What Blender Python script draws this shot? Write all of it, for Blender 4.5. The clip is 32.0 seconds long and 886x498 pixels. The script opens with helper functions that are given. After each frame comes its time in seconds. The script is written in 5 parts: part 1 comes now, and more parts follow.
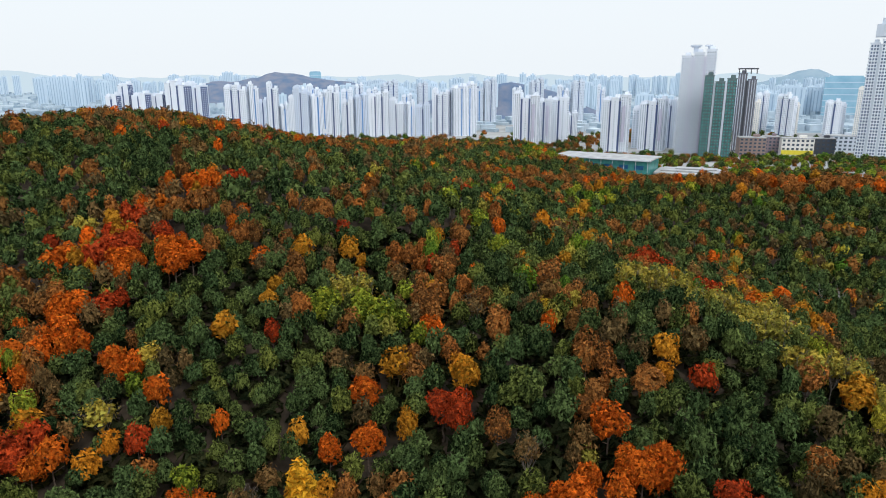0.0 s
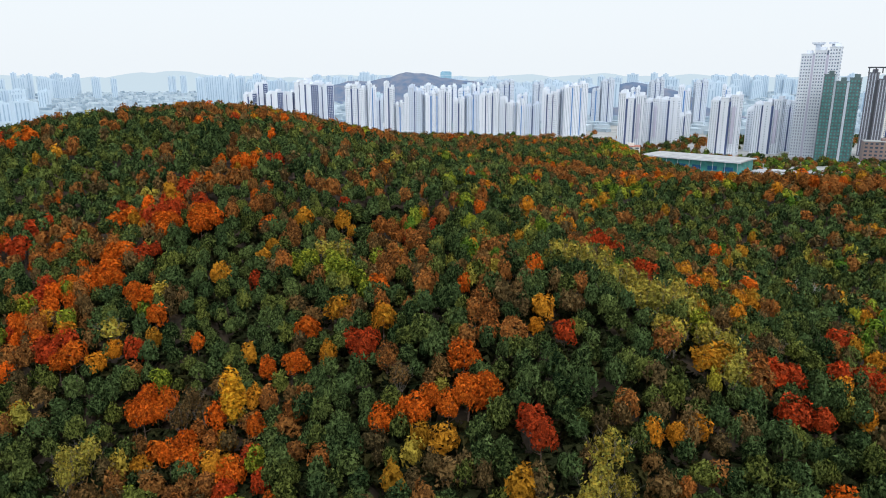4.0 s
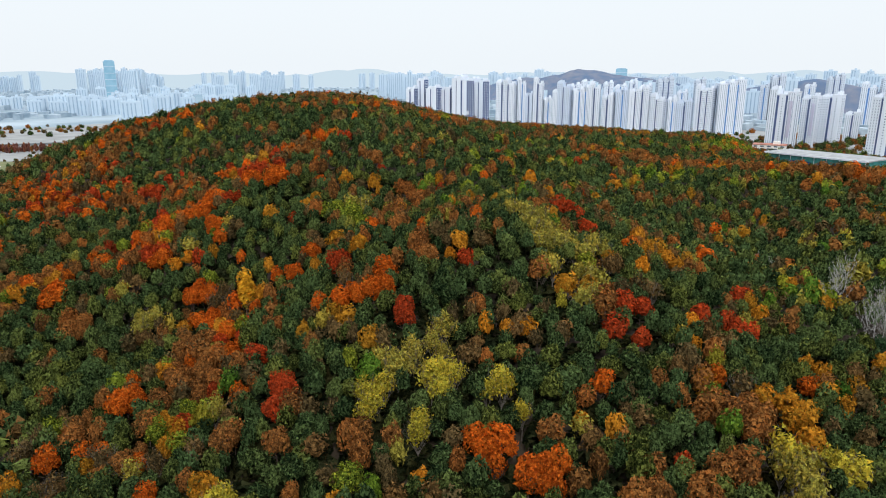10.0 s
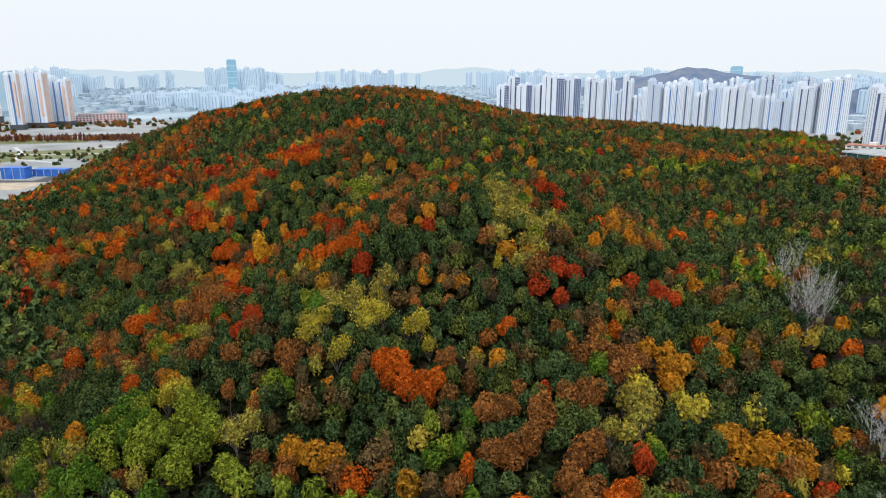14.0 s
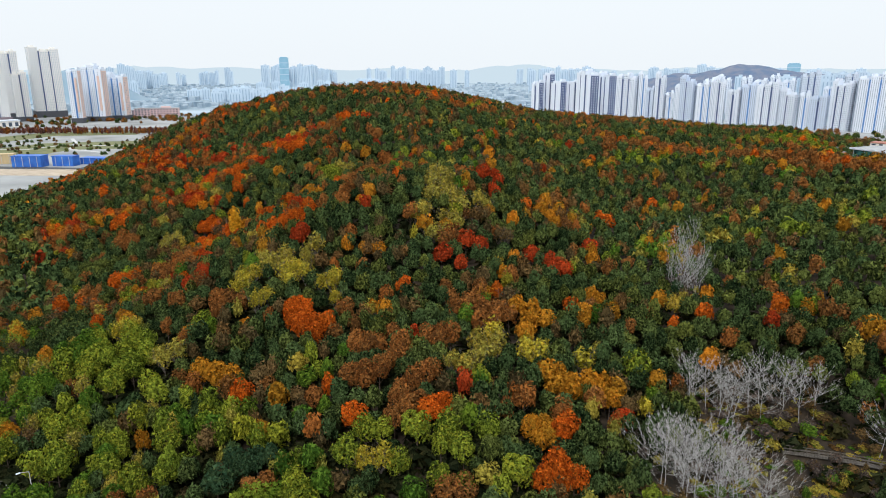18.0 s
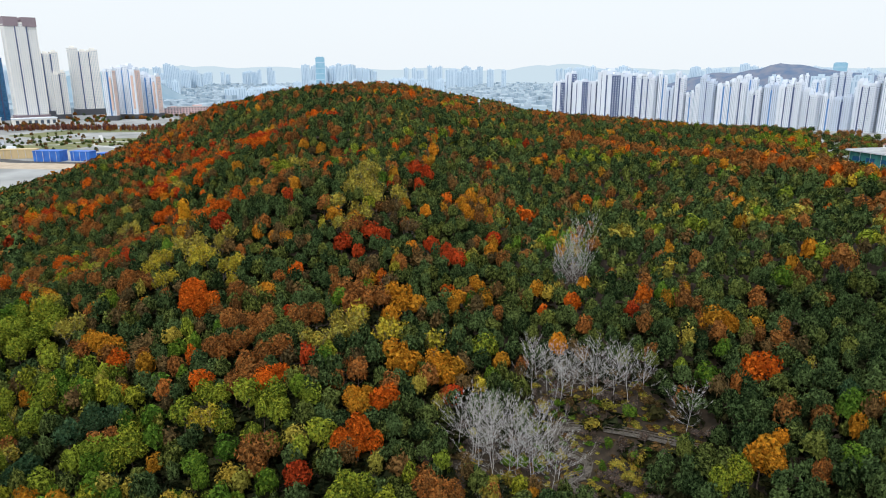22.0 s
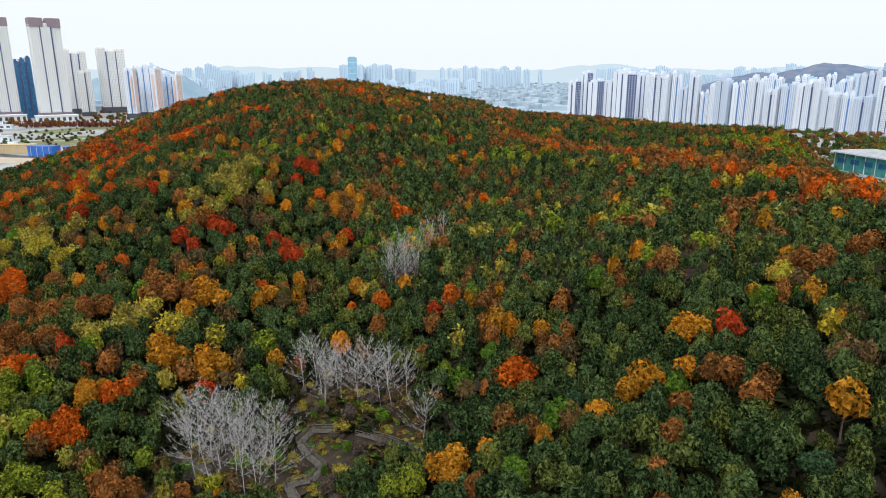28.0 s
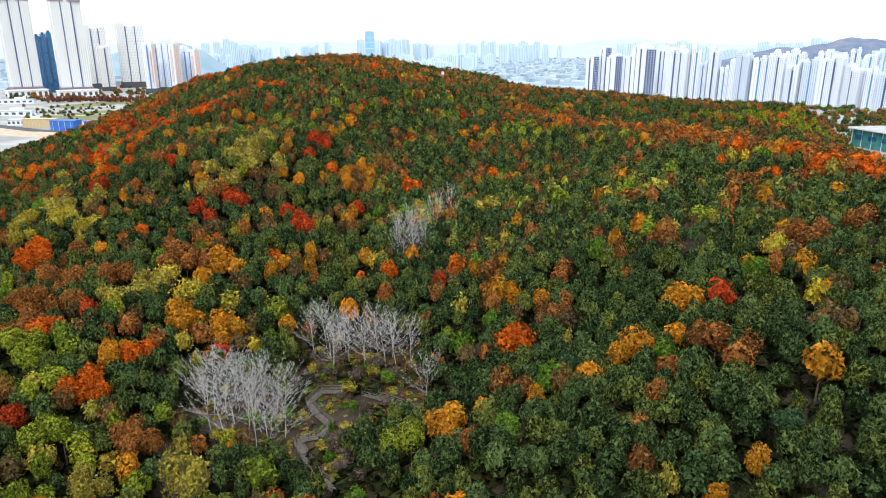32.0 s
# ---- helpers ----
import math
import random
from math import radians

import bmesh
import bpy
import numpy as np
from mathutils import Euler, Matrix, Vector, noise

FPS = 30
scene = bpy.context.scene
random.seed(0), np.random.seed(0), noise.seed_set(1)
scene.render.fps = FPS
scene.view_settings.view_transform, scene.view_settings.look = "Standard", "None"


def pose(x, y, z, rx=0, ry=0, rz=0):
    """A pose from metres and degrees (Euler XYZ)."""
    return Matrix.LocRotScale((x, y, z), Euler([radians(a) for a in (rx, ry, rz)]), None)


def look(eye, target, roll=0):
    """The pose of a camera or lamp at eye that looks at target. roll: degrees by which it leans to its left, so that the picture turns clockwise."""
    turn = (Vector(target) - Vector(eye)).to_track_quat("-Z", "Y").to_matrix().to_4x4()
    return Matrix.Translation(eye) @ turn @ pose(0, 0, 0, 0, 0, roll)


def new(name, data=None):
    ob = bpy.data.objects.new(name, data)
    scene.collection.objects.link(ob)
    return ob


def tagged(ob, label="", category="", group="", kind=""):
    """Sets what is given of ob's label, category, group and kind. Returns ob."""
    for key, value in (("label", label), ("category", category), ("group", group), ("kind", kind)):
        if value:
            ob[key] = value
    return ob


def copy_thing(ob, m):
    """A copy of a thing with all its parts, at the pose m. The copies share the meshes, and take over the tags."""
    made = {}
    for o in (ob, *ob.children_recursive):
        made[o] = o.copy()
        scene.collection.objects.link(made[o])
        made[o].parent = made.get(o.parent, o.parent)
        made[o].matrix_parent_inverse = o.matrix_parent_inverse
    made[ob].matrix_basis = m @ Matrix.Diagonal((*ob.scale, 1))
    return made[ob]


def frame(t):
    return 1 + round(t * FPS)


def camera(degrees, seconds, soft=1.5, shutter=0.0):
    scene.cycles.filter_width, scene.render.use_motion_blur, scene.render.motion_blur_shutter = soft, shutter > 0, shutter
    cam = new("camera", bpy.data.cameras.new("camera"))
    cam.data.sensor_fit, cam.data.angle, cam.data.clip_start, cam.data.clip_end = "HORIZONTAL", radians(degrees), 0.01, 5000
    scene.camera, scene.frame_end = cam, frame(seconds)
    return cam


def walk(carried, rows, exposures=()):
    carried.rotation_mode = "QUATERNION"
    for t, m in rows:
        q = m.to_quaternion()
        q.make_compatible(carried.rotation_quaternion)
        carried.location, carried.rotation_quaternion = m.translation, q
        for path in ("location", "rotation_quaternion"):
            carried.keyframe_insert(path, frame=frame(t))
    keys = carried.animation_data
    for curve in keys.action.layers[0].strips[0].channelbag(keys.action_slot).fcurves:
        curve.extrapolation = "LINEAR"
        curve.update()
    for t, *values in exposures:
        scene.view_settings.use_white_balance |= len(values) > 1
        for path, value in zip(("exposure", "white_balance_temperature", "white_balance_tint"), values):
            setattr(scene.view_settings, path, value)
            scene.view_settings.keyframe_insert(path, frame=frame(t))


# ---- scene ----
cam = camera(67.3, 32.0, soft=1.0)
PATH = [
    (0, (-2.53, -1.53, 82.20, 75.55, 0.00, 3.01)),
    (0.5, (3.81, -2.65, 82.06, 75.59, 0.00, 5.23)),
    (1, (9.45, -4.30, 81.93, 75.62, 0.00, 7.30)),
    (1.5, (14.57, -6.35, 81.83, 75.62, 0.00, 9.27)),
    (2, (19.40, -8.62, 81.74, 75.60, 0.00, 11.09)),
    (2.5, (24.17, -11.00, 81.67, 75.59, 0.00, 12.43)),
    (3, (29.00, -13.44, 81.62, 75.58, 0.00, 13.23)),
    (3.5, (33.86, -15.99, 81.61, 75.57, 0.00, 13.80)),
    (4.5, (43.74, -21.73, 81.76, 75.51, 0.00, 15.37)),
    (5.5, (53.85, -27.09, 81.79, 75.44, 0.00, 17.50)),
    (6, (58.96, -29.13, 81.61, 75.43, 0.00, 18.82)),
    (6.5, (64.09, -30.83, 81.35, 75.43, 0.00, 20.16)),
    (7, (69.26, -32.23, 81.02, 75.44, 0.00, 21.46)),
    (7.5, (74.48, -33.46, 80.66, 75.45, 0.00, 22.65)),
    (8, (79.85, -34.71, 80.34, 75.45, 0.00, 23.66)),
    (8.5, (85.36, -36.02, 80.10, 75.43, 0.00, 24.77)),
    (9, (90.98, -37.35, 79.91, 75.41, 0.00, 26.38)),
    (9.5, (96.65, -38.61, 79.74, 75.38, 0.00, 28.26)),
    (10, (102.29, -39.73, 79.61, 75.35, 0.00, 29.91)),
    (10.5, (107.92, -40.66, 79.47, 75.30, 0.00, 31.24)),
    (11, (113.51, -41.35, 79.34, 75.26, 0.00, 32.53)),
    (11.5, (119.08, -41.80, 79.21, 75.23, 0.00, 33.95)),
    (12, (124.62, -41.97, 79.04, 75.22, 0.00, 35.33)),
    (12.5, (130.11, -41.85, 78.81, 75.21, 0.00, 36.43)),
    (13, (135.52, -41.49, 78.52, 75.22, 0.00, 37.35)),
    (13.5, (140.89, -40.98, 78.19, 75.24, 0.00, 38.33)),
    (14, (146.25, -40.43, 77.88, 75.25, 0.00, 39.30)),
    (14.5, (151.61, -39.82, 77.63, 75.25, 0.00, 40.23)),
    (15.5, (162.46, -38.51, 77.36, 75.17, 0.00, 41.78)),
    (16.5, (173.80, -37.76, 77.41, 75.09, 0.00, 42.93)),
    (17, (179.56, -37.51, 77.47, 75.07, 0.00, 43.36)),
    (17.5, (185.34, -37.21, 77.56, 75.04, 0.00, 43.73)),
    (18, (191.11, -36.83, 77.67, 75.02, 0.00, 44.05)),
    (18.5, (196.72, -36.10, 77.76, 75.01, 0.00, 44.41)),
    (19, (202.03, -34.76, 77.84, 74.99, 0.00, 44.89)),
    (19.5, (207.04, -32.75, 77.90, 74.97, 0.00, 45.39)),
    (20, (211.79, -30.15, 77.97, 74.95, 0.00, 45.91)),
    (20.5, (216.29, -27.02, 78.03, 74.94, 0.00, 46.40)),
    (21, (220.59, -23.46, 78.10, 74.94, 0.00, 46.90)),
    (21.5, (224.68, -19.58, 78.14, 74.95, 0.00, 47.41)),
    (22, (228.59, -15.47, 78.15, 74.97, 0.00, 47.86)),
    (22.5, (232.36, -11.21, 78.10, 74.97, 0.00, 48.27)),
    (23, (236.00, -6.82, 78.00, 74.98, 0.00, 48.70)),
    (23.5, (239.57, -2.33, 77.84, 75.02, 0.00, 49.15)),
    (24, (243.07, 2.24, 77.64, 75.06, 0.00, 49.47)),
    (24.5, (246.54, 6.92, 77.39, 75.10, 0.00, 49.71)),
    (25, (249.97, 11.68, 77.13, 75.14, 0.00, 49.94)),
    (25.5, (253.22, 16.33, 76.88, 75.16, 0.00, 50.17)),
    (26, (256.19, 20.66, 76.65, 75.19, 0.00, 50.42)),
    (26.5, (258.84, 24.63, 76.42, 75.20, 0.00, 50.72)),
    (27.5, (262.80, 31.28, 76.00, 75.16, 0.00, 51.51)),
    (28.5, (265.09, 34.92, 75.76, 74.79, 0.00, 52.33)),
    (29, (266.02, 35.73, 75.72, 74.51, 0.00, 52.66)),
    (29.5, (266.81, 35.99, 75.72, 74.16, 0.00, 52.95)),
    (30, (267.48, 35.74, 75.75, 73.82, 0.00, 53.17)),
    (30.5, (268.12, 35.12, 75.81, 73.51, 0.00, 53.30)),
    (31, (268.80, 34.31, 75.88, 73.25, 0.00, 53.40)),
    (31.5, (269.57, 33.37, 75.96, 73.08, 0.00, 53.49)),
    (32, (270.35, 32.29, 76.06, 73.00, 0.00, 53.46)),
]
walk(cam, [(t, pose(*p)) for t, p in PATH], [(0, -0.04), (26, 0.0), (29, 0.12), (32, 0.45)])

# ---- world, sun, exposure ----
SUN_UP, SUN_TURN = radians(50), radians(147)
world = bpy.data.worlds.new("overcast_sky")
scene.world = world
world.use_nodes = True
wn, wl = world.node_tree.nodes, world.node_tree.links
wn.clear()
sky = wn.new("ShaderNodeTexSky")
sky.sky_type, sky.sun_disc = "NISHITA", False
sky.sun_elevation, sky.sun_rotation = SUN_UP, SUN_TURN
sky.dust_density, sky.air_density = 4.0, 1.0
haze = wn.new("ShaderNodeMix")
haze.data_type = "RGBA"
haze.inputs[0].default_value = 0.9
haze.inputs[7].default_value = (9.75, 10.4, 10.95, 1)
wl.new(sky.outputs[0], haze.inputs[6])
bg = wn.new("ShaderNodeBackground")
bg.inputs[1].default_value = 0.1
# an overcast sky is brighter overhead than at the horizon
where = wn.new("ShaderNodeTexCoord")
split = wn.new("ShaderNodeSeparateXYZ")
wl.new(where.outputs["Generated"], split.inputs[0])
rise = wn.new("ShaderNodeMapRange")
rise.interpolation_type = "SMOOTHSTEP"
rise.inputs["From Min"].default_value, rise.inputs["From Max"].default_value = 0.2, 1.0
rise.inputs["To Min"].default_value, rise.inputs["To Max"].default_value = 1.0, 1.5
wl.new(split.outputs["Z"], rise.inputs["Value"])
over = wn.new("ShaderNodeVectorMath")
over.operation = "SCALE"
wl.new(haze.outputs[2], over.inputs[0])
wl.new(rise.outputs[0], over.inputs["Scale"])
wl.new(over.outputs[0], bg.inputs[0])
wo = wn.new("ShaderNodeOutputWorld")
wl.new(bg.outputs[0], wo.inputs[0])
sun_data = bpy.data.lights.new("sun", "SUN")
sun_data.energy, sun_data.angle, sun_data.color = 1.3, radians(12), (1.0, 0.97, 0.93)
sun = new("sun", sun_data)
sun.matrix_world = look((300, -460, 660), (0, 0, 0))

# ---- materials ----


def nodes_of(name):
    m = bpy.data.materials.new(name)
    m.use_nodes = True
    return m, m.node_tree.nodes, m.node_tree.links


def surface(name, low, high, rough=0.8, size=1.0, bump=0.0, metal=0.0, detail=6.0):
    """A two-tone noisy surface; size is the grain in metres."""
    m, n, l = nodes_of(name)
    p = n["Principled BSDF"]
    p.inputs["Roughness"].default_value, p.inputs["Metallic"].default_value = rough, metal
    geo = n.new("ShaderNodeNewGeometry")
    tex = n.new("ShaderNodeTexNoise")
    tex.inputs["Scale"].default_value, tex.inputs["Detail"].default_value = 1.0 / size, detail
    l.new(geo.outputs["Position"], tex.inputs["Vector"])
    ramp = n.new("ShaderNodeValToRGB")
    ramp.color_ramp.elements[0].position, ramp.color_ramp.elements[0].color = 0.3, (*low, 1)
    ramp.color_ramp.elements[1].position, ramp.color_ramp.elements[1].color = 0.7, (*high, 1)
    l.new(tex.outputs[0], ramp.inputs[0])
    l.new(ramp.outputs[0], p.inputs["Base Color"])
    if bump:
        b = n.new("ShaderNodeBump")
        b.inputs["Strength"].default_value, b.inputs["Distance"].default_value = 0.6, bump
        l.new(tex.outputs[0], b.inputs["Height"])
        l.new(b.outputs[0], p.inputs["Normal"])
    return m


def foliage(name, dark, light, other=(1.15, 0.95, 0.8), see=0.15):
    """Leaves: hue differs from leaf to leaf, from tree to tree and over the crown, with gap shade in the mottle; other
    tones some of the trees.
    """
    m, n, l = nodes_of(name)
    out = n["Material Output"]
    n.remove(n["Principled BSDF"])
    info, geo, att = n.new("ShaderNodeObjectInfo"), n.new("ShaderNodeNewGeometry"), n.new("ShaderNodeAttribute")
    att.attribute_name = "tint"
    tex = n.new("ShaderNodeTexNoise")
    tex.inputs["Scale"].default_value, tex.inputs["Detail"].default_value = 0.45, 3.0
    l.new(geo.outputs["Position"], tex.inputs["Vector"])
    add = n.new("ShaderNodeMath")
    add.operation = "ADD"
    l.new(att.outputs["Fac"], add.inputs[0])
    l.new(info.outputs["Random"], add.inputs[1])
    frac = n.new("ShaderNodeMath")
    frac.operation = "FRACT"
    l.new(add.outputs[0], frac.inputs[0])
    a = n.new("ShaderNodeMath")
    a.operation = "MULTIPLY_ADD"
    a.inputs[1].default_value, a.inputs[2].default_value = 0.46, -0.33
    l.new(frac.outputs[0], a.inputs[0])
    b = n.new("ShaderNodeMath")
    b.operation = "MULTIPLY_ADD"
    b.inputs[1].default_value = 0.95
    l.new(geo.outputs["Random Per Island"], b.inputs[0])
    l.new(a.outputs[0], b.inputs[2])
    c = n.new("ShaderNodeMath")
    c.operation = "MULTIPLY_ADD"
    c.inputs[1].default_value = 0.3
    l.new(tex.outputs[0], c.inputs[0])
    l.new(b.outputs[0], c.inputs[2])
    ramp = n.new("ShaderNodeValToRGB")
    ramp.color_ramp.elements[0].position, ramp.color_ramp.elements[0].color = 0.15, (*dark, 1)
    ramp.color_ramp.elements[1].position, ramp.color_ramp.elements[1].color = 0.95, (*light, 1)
    # fine mottle paints near-black shade of small leaf gaps into the colour
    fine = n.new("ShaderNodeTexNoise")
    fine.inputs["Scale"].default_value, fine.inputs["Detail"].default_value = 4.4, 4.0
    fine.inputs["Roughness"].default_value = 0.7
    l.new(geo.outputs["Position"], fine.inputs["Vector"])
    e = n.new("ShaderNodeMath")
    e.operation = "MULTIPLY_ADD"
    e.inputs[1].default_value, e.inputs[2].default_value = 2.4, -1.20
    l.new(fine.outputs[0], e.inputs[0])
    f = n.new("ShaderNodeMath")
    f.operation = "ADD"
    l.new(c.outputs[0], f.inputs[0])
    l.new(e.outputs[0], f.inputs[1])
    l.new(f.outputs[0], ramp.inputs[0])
    dif, tra, mix = n.new("ShaderNodeBsdfDiffuse"), n.new("ShaderNodeBsdfTranslucent"), n.new("ShaderNodeMixShader")
    mix.inputs[0].default_value = see
    rough = n.new("ShaderNodeBump")
    rough.inputs["Strength"].default_value, rough.inputs["Distance"].default_value = 0.8, 0.4
    l.new(fine.outputs[0], rough.inputs["Height"])
    l.new(rough.outputs[0], dif.inputs["Normal"])
    again = n.new("ShaderNodeMath")
    again.operation = "MULTIPLY"
    again.inputs[1].default_value = 6.37
    l.new(frac.outputs[0], again.inputs[0])
    pick = n.new("ShaderNodeMath")
    pick.operation = "FRACT"
    l.new(again.outputs[0], pick.inputs[0])
    tone = n.new("ShaderNodeValToRGB")
    tone.color_ramp.elements[0].position, tone.color_ramp.elements[0].color = 0.0, (0.66, 0.74, 0.80, 1)
    tone.color_ramp.elements[1].position, tone.color_ramp.elements[1].color = 1.0, (*other, 1)
    tone.color_ramp.elements.new(0.5).color = (1, 1, 1, 1)
    l.new(pick.outputs[0], tone.inputs[0])
    hue = n.new("ShaderNodeMix")
    hue.data_type, hue.blend_type = "RGBA", "MULTIPLY"
    hue.inputs[0].default_value = 1.0
    l.new(ramp.outputs[0], hue.inputs[6])
    l.new(tone.outputs[0], hue.inputs[7])
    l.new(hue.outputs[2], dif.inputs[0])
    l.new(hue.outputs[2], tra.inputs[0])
    l.new(dif.outputs[0], mix.inputs[1])
    l.new(tra.outputs[0], mix.inputs[2])
    l.new(mix.outputs[0], out.inputs[0])
    return m


LEAF = {
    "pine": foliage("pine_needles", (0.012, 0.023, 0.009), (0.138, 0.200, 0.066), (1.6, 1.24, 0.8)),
    "oak": foliage("rust_oak_leaves", (0.12, 0.052, 0.018), (0.43, 0.18, 0.048)),
    "orange": foliage("orange_maple_leaves", (0.30, 0.058, 0.009), (0.82, 0.19, 0.02)),
    "red": foliage("red_maple_leaves", (0.21, 0.03, 0.011), (0.60, 0.085, 0.022)),
    "amber": foliage("amber_leaves", (0.27, 0.115, 0.012), (0.68, 0.31, 0.03)),
    "yellow": foliage("yellow_leaves", (0.22, 0.18, 0.02), (0.66, 0.55, 0.06)),
    "lime": foliage("yellow_green_leaves", (0.06, 0.09, 0.012), (0.36, 0.42, 0.045)),
    "green": foliage("fresh_green_leaves", (0.04, 0.09, 0.012), (0.17, 0.29, 0.035)),
    "straw": foliage("fading_straw_leaves", (0.16, 0.135, 0.024), (0.50, 0.43, 0.075)),
    "brown": foliage("dull_brown_leaves", (0.065, 0.046, 0.02), (0.24, 0.155, 0.062)),
    "twig": foliage("grey_brown_twigs", (0.075, 0.058, 0.05), (0.21, 0.165, 0.14)),
    "rowan": foliage("mauve_red_leaves", (0.12, 0.045, 0.035), (0.30, 0.13, 0.10)),
    "gap_shade": foliage("dark_gap_leaves", (0.012, 0.018, 0.008), (0.055, 0.06, 0.025)),
    "ginkgo": foliage("golden_ginkgo_leaves", (0.42, 0.20, 0.015), (0.82, 0.46, 0.035)),
    "teal": foliage("blue_green_needles", (0.02, 0.045, 0.02), (0.075, 0.14, 0.065)),
}
bark = surface("bark", (0.05, 0.035, 0.025), (0.14, 0.10, 0.075), 0.95, 0.3, 0.03)
grey_bark = surface("grey_bark", (0.08, 0.068, 0.056), (0.19, 0.165, 0.14), 0.9, 0.25, 0.02)
pale_bark = surface("pale_bark", (0.27, 0.255, 0.24), (0.54, 0.52, 0.50), 0.9, 0.25, 0.02)

# ---- the lie of the land: spot heights of the canopy along crests, flanks and hollows ----
CREST = [(-137, 276, 70), (-122, 266, 69), (-107, 207, 66), (-63, 277, 57), (-91, 157, 51), (-181, 189, 60), (-244, 178, 50), (-212, 208, 62), (-190, 222, 67.5), (-165, 235, 70), (-235, 190, 55), (-252, 158, 42), (-184, 248, 68), (-7, 288, 47), (59, 283, 41.5), (85, 277, 43), (134, 266, 46.5), (175, 258, 45.5), (230, 250, 45), (-40, 318, 53), (-15, 341, 50), (-41, 372, 48.5), (-12, 394, 46), (12, 414, 42.5), (1, 180, 52), (37, 148, 45), (30, 85, 39), (40, 88, 39), (-25, 150, 47), (-20, 135, 41), (4, 476, 37.5), (26, 487, 36), (43, 495, 34), (66, 500, 20), (86, 478, 19), (100, 460, 20), (44, 530, 31), (-20, 461, 39), (-47, 443, 41), (-82, 455, 40), (30, 545, 28), (103, 272, 45), (171, 250, 45)]
FLANK = [(-57, 90, 31), (-27, 80, 24), (16, 69, 33), (64, 221, 32), (100, 253, 39), (-102, 130, 40), (-7, 35, 19), (16, 45, 27),
         (74, 67, 27), (95, 64, 25), (-85, 105, 34), (61, 240, 38), (-141, 102, 30), (171, 168, 33), (178, 108, 19),
         (209, 91, 24), (220, 117, 30), (219, 139, 35), (176, 209, 39), (89, 112, 29), (168, 125, 24), (201, 123, 28), (195, 148, 30),
         (148, 185, 37), (58, 43, 25), (71, 44, 25), (271, 148, 38), (271, 230, 41)]
HOLLOW = [(89, 171, 30), (159, 93, 13), (166, 83, 11), (152, 61, 12), (176, 57, 11), (156, 41, 12), (123, 107, 21), (60, 10, 13), (102, 25, 16), (131, 20, 11), (-189, 82, 25), (-250, 92, 17), (-108, 300, 61.5), (-88, 320, 55), (-70, 335, 52), (-180, 432, 45), (-140, 410, 45), (-118, 36, 18), (180, 16, 10), (221, 49, 11), (262, 82, 21), (150, 325, 27), (100, 340, 31), (70, 410, 30), (32, 395, 34), (210, 320, 20), (30, 345, 41)]
FOOT = [(-353, 246), (-328, 148), (-271, 66), (-189, 16), (-98, -25), (0, -33), (82, -25), (148, -16), (213, -33), (279, -33),
        (344, 49), (369, 180), (353, 312), (262, 353), (185, 390), (142, 450), (120, 488), (82, 522), (52, 560), (40, 600), (-66, 600), (-180, 459), (-287, 361)]
# further spots: backs of the spurs, then the gullies between them
FLANK += [(28, 119, 47), (-64, 155, 54.5), (30, 113, 47.5), (44, 106, 44), (44, 125, 43), (-23, 117, 40), (-71, 125, 43), (-63, 128, 44.5), (-33, 151, 48.5), (18, 72, 36), (12, 81, 37), (-95, 187, 62), (-55, 186, 59.5), (38, 148, 42.5), (176, 204, 42), (169, 122, 26)]
HOLLOW += [(-43, 68, 19), (11, 41, 21.5), (68, 48, 23), (118, 37, 19.5), (144, 42, 16), (37, 17, 19.5), (107, 97, 23.5), (87, 172, 27.5), (88, 113, 27.5), (128, 179, 33), (195, 148, 28), (204, 122, 26.5), (196, 126, 24), (178, 117, 20), (14, 188, 45), (112, 194, 31), (-62, 100, 35), (-141, 123, 35)]
CANOPY = 9.5
spots = np.array([(x, y, z - CANOPY) for x, y, z in CREST + FLANK + HOLLOW] + [(x, y, 0.0) for x, y in FOOT])


def kernel(a, b):
    r = np.hypot(a[:, None, 0] - b[None, :, 0], a[:, None, 1] - b[None, :, 1]) / 100.0
    return r * r * np.log(r + 1e-9)


def spline(pts):
    n = len(pts)
    k = kernel(pts, pts) + np.eye(n) * 0.006
    q = np.c_[np.ones(n), pts[:, :2] / 100.0]
    top = np.r_[np.c_[k, q], np.c_[q.T, np.zeros((3, 3))]]
    return np.linalg.solve(top, np.r_[pts[:, 2], 0, 0, 0])


WEIGHTS = spline(spots)
EDGE = np.array(FOOT, float)


def hill_mask(x, y):
    """1 well inside the ring of the hill's foot, 0 outside, with a soft rim."""
    inside = np.zeros(len(x), bool)
    far = np.full(len(x), 1e9)
    for (x0, y0), (x1, y1) in zip(EDGE, np.roll(EDGE, -1, 0)):
        cross = ((y0 > y) != (y1 > y)) & (x < (x1 - x0) * (y - y0) / (y1 - y0 + 1e-12) + x0)
        inside ^= cross
        t = (((x - x0) * (x1 - x0) + (y - y0) * (y1 - y0)) / ((x1 - x0) ** 2 + (y1 - y0) ** 2)).clip(0, 1)
        far = np.minimum(far, np.hypot(x - x0 - t * (x1 - x0), y - y0 - t * (y1 - y0)))
    return np.where(inside, (far / 30.0).clip(0, 1), 0.0)


def land(x, y):
    """Height of the ground at arrays x, y."""
    p = np.c_[x, y].astype(float)
    z = np.concatenate([kernel(c, spots) @ WEIGHTS[: len(spots)] for c in np.array_split(p, max(1, len(p) // 4000))])
    z = z + WEIGHTS[-3] + p @ WEIGHTS[-2:] / 100.0
    m = hill_mask(p[:, 0], p[:, 1])
    return np.maximum(z, 0.4) * m * m * (3 - 2 * m)


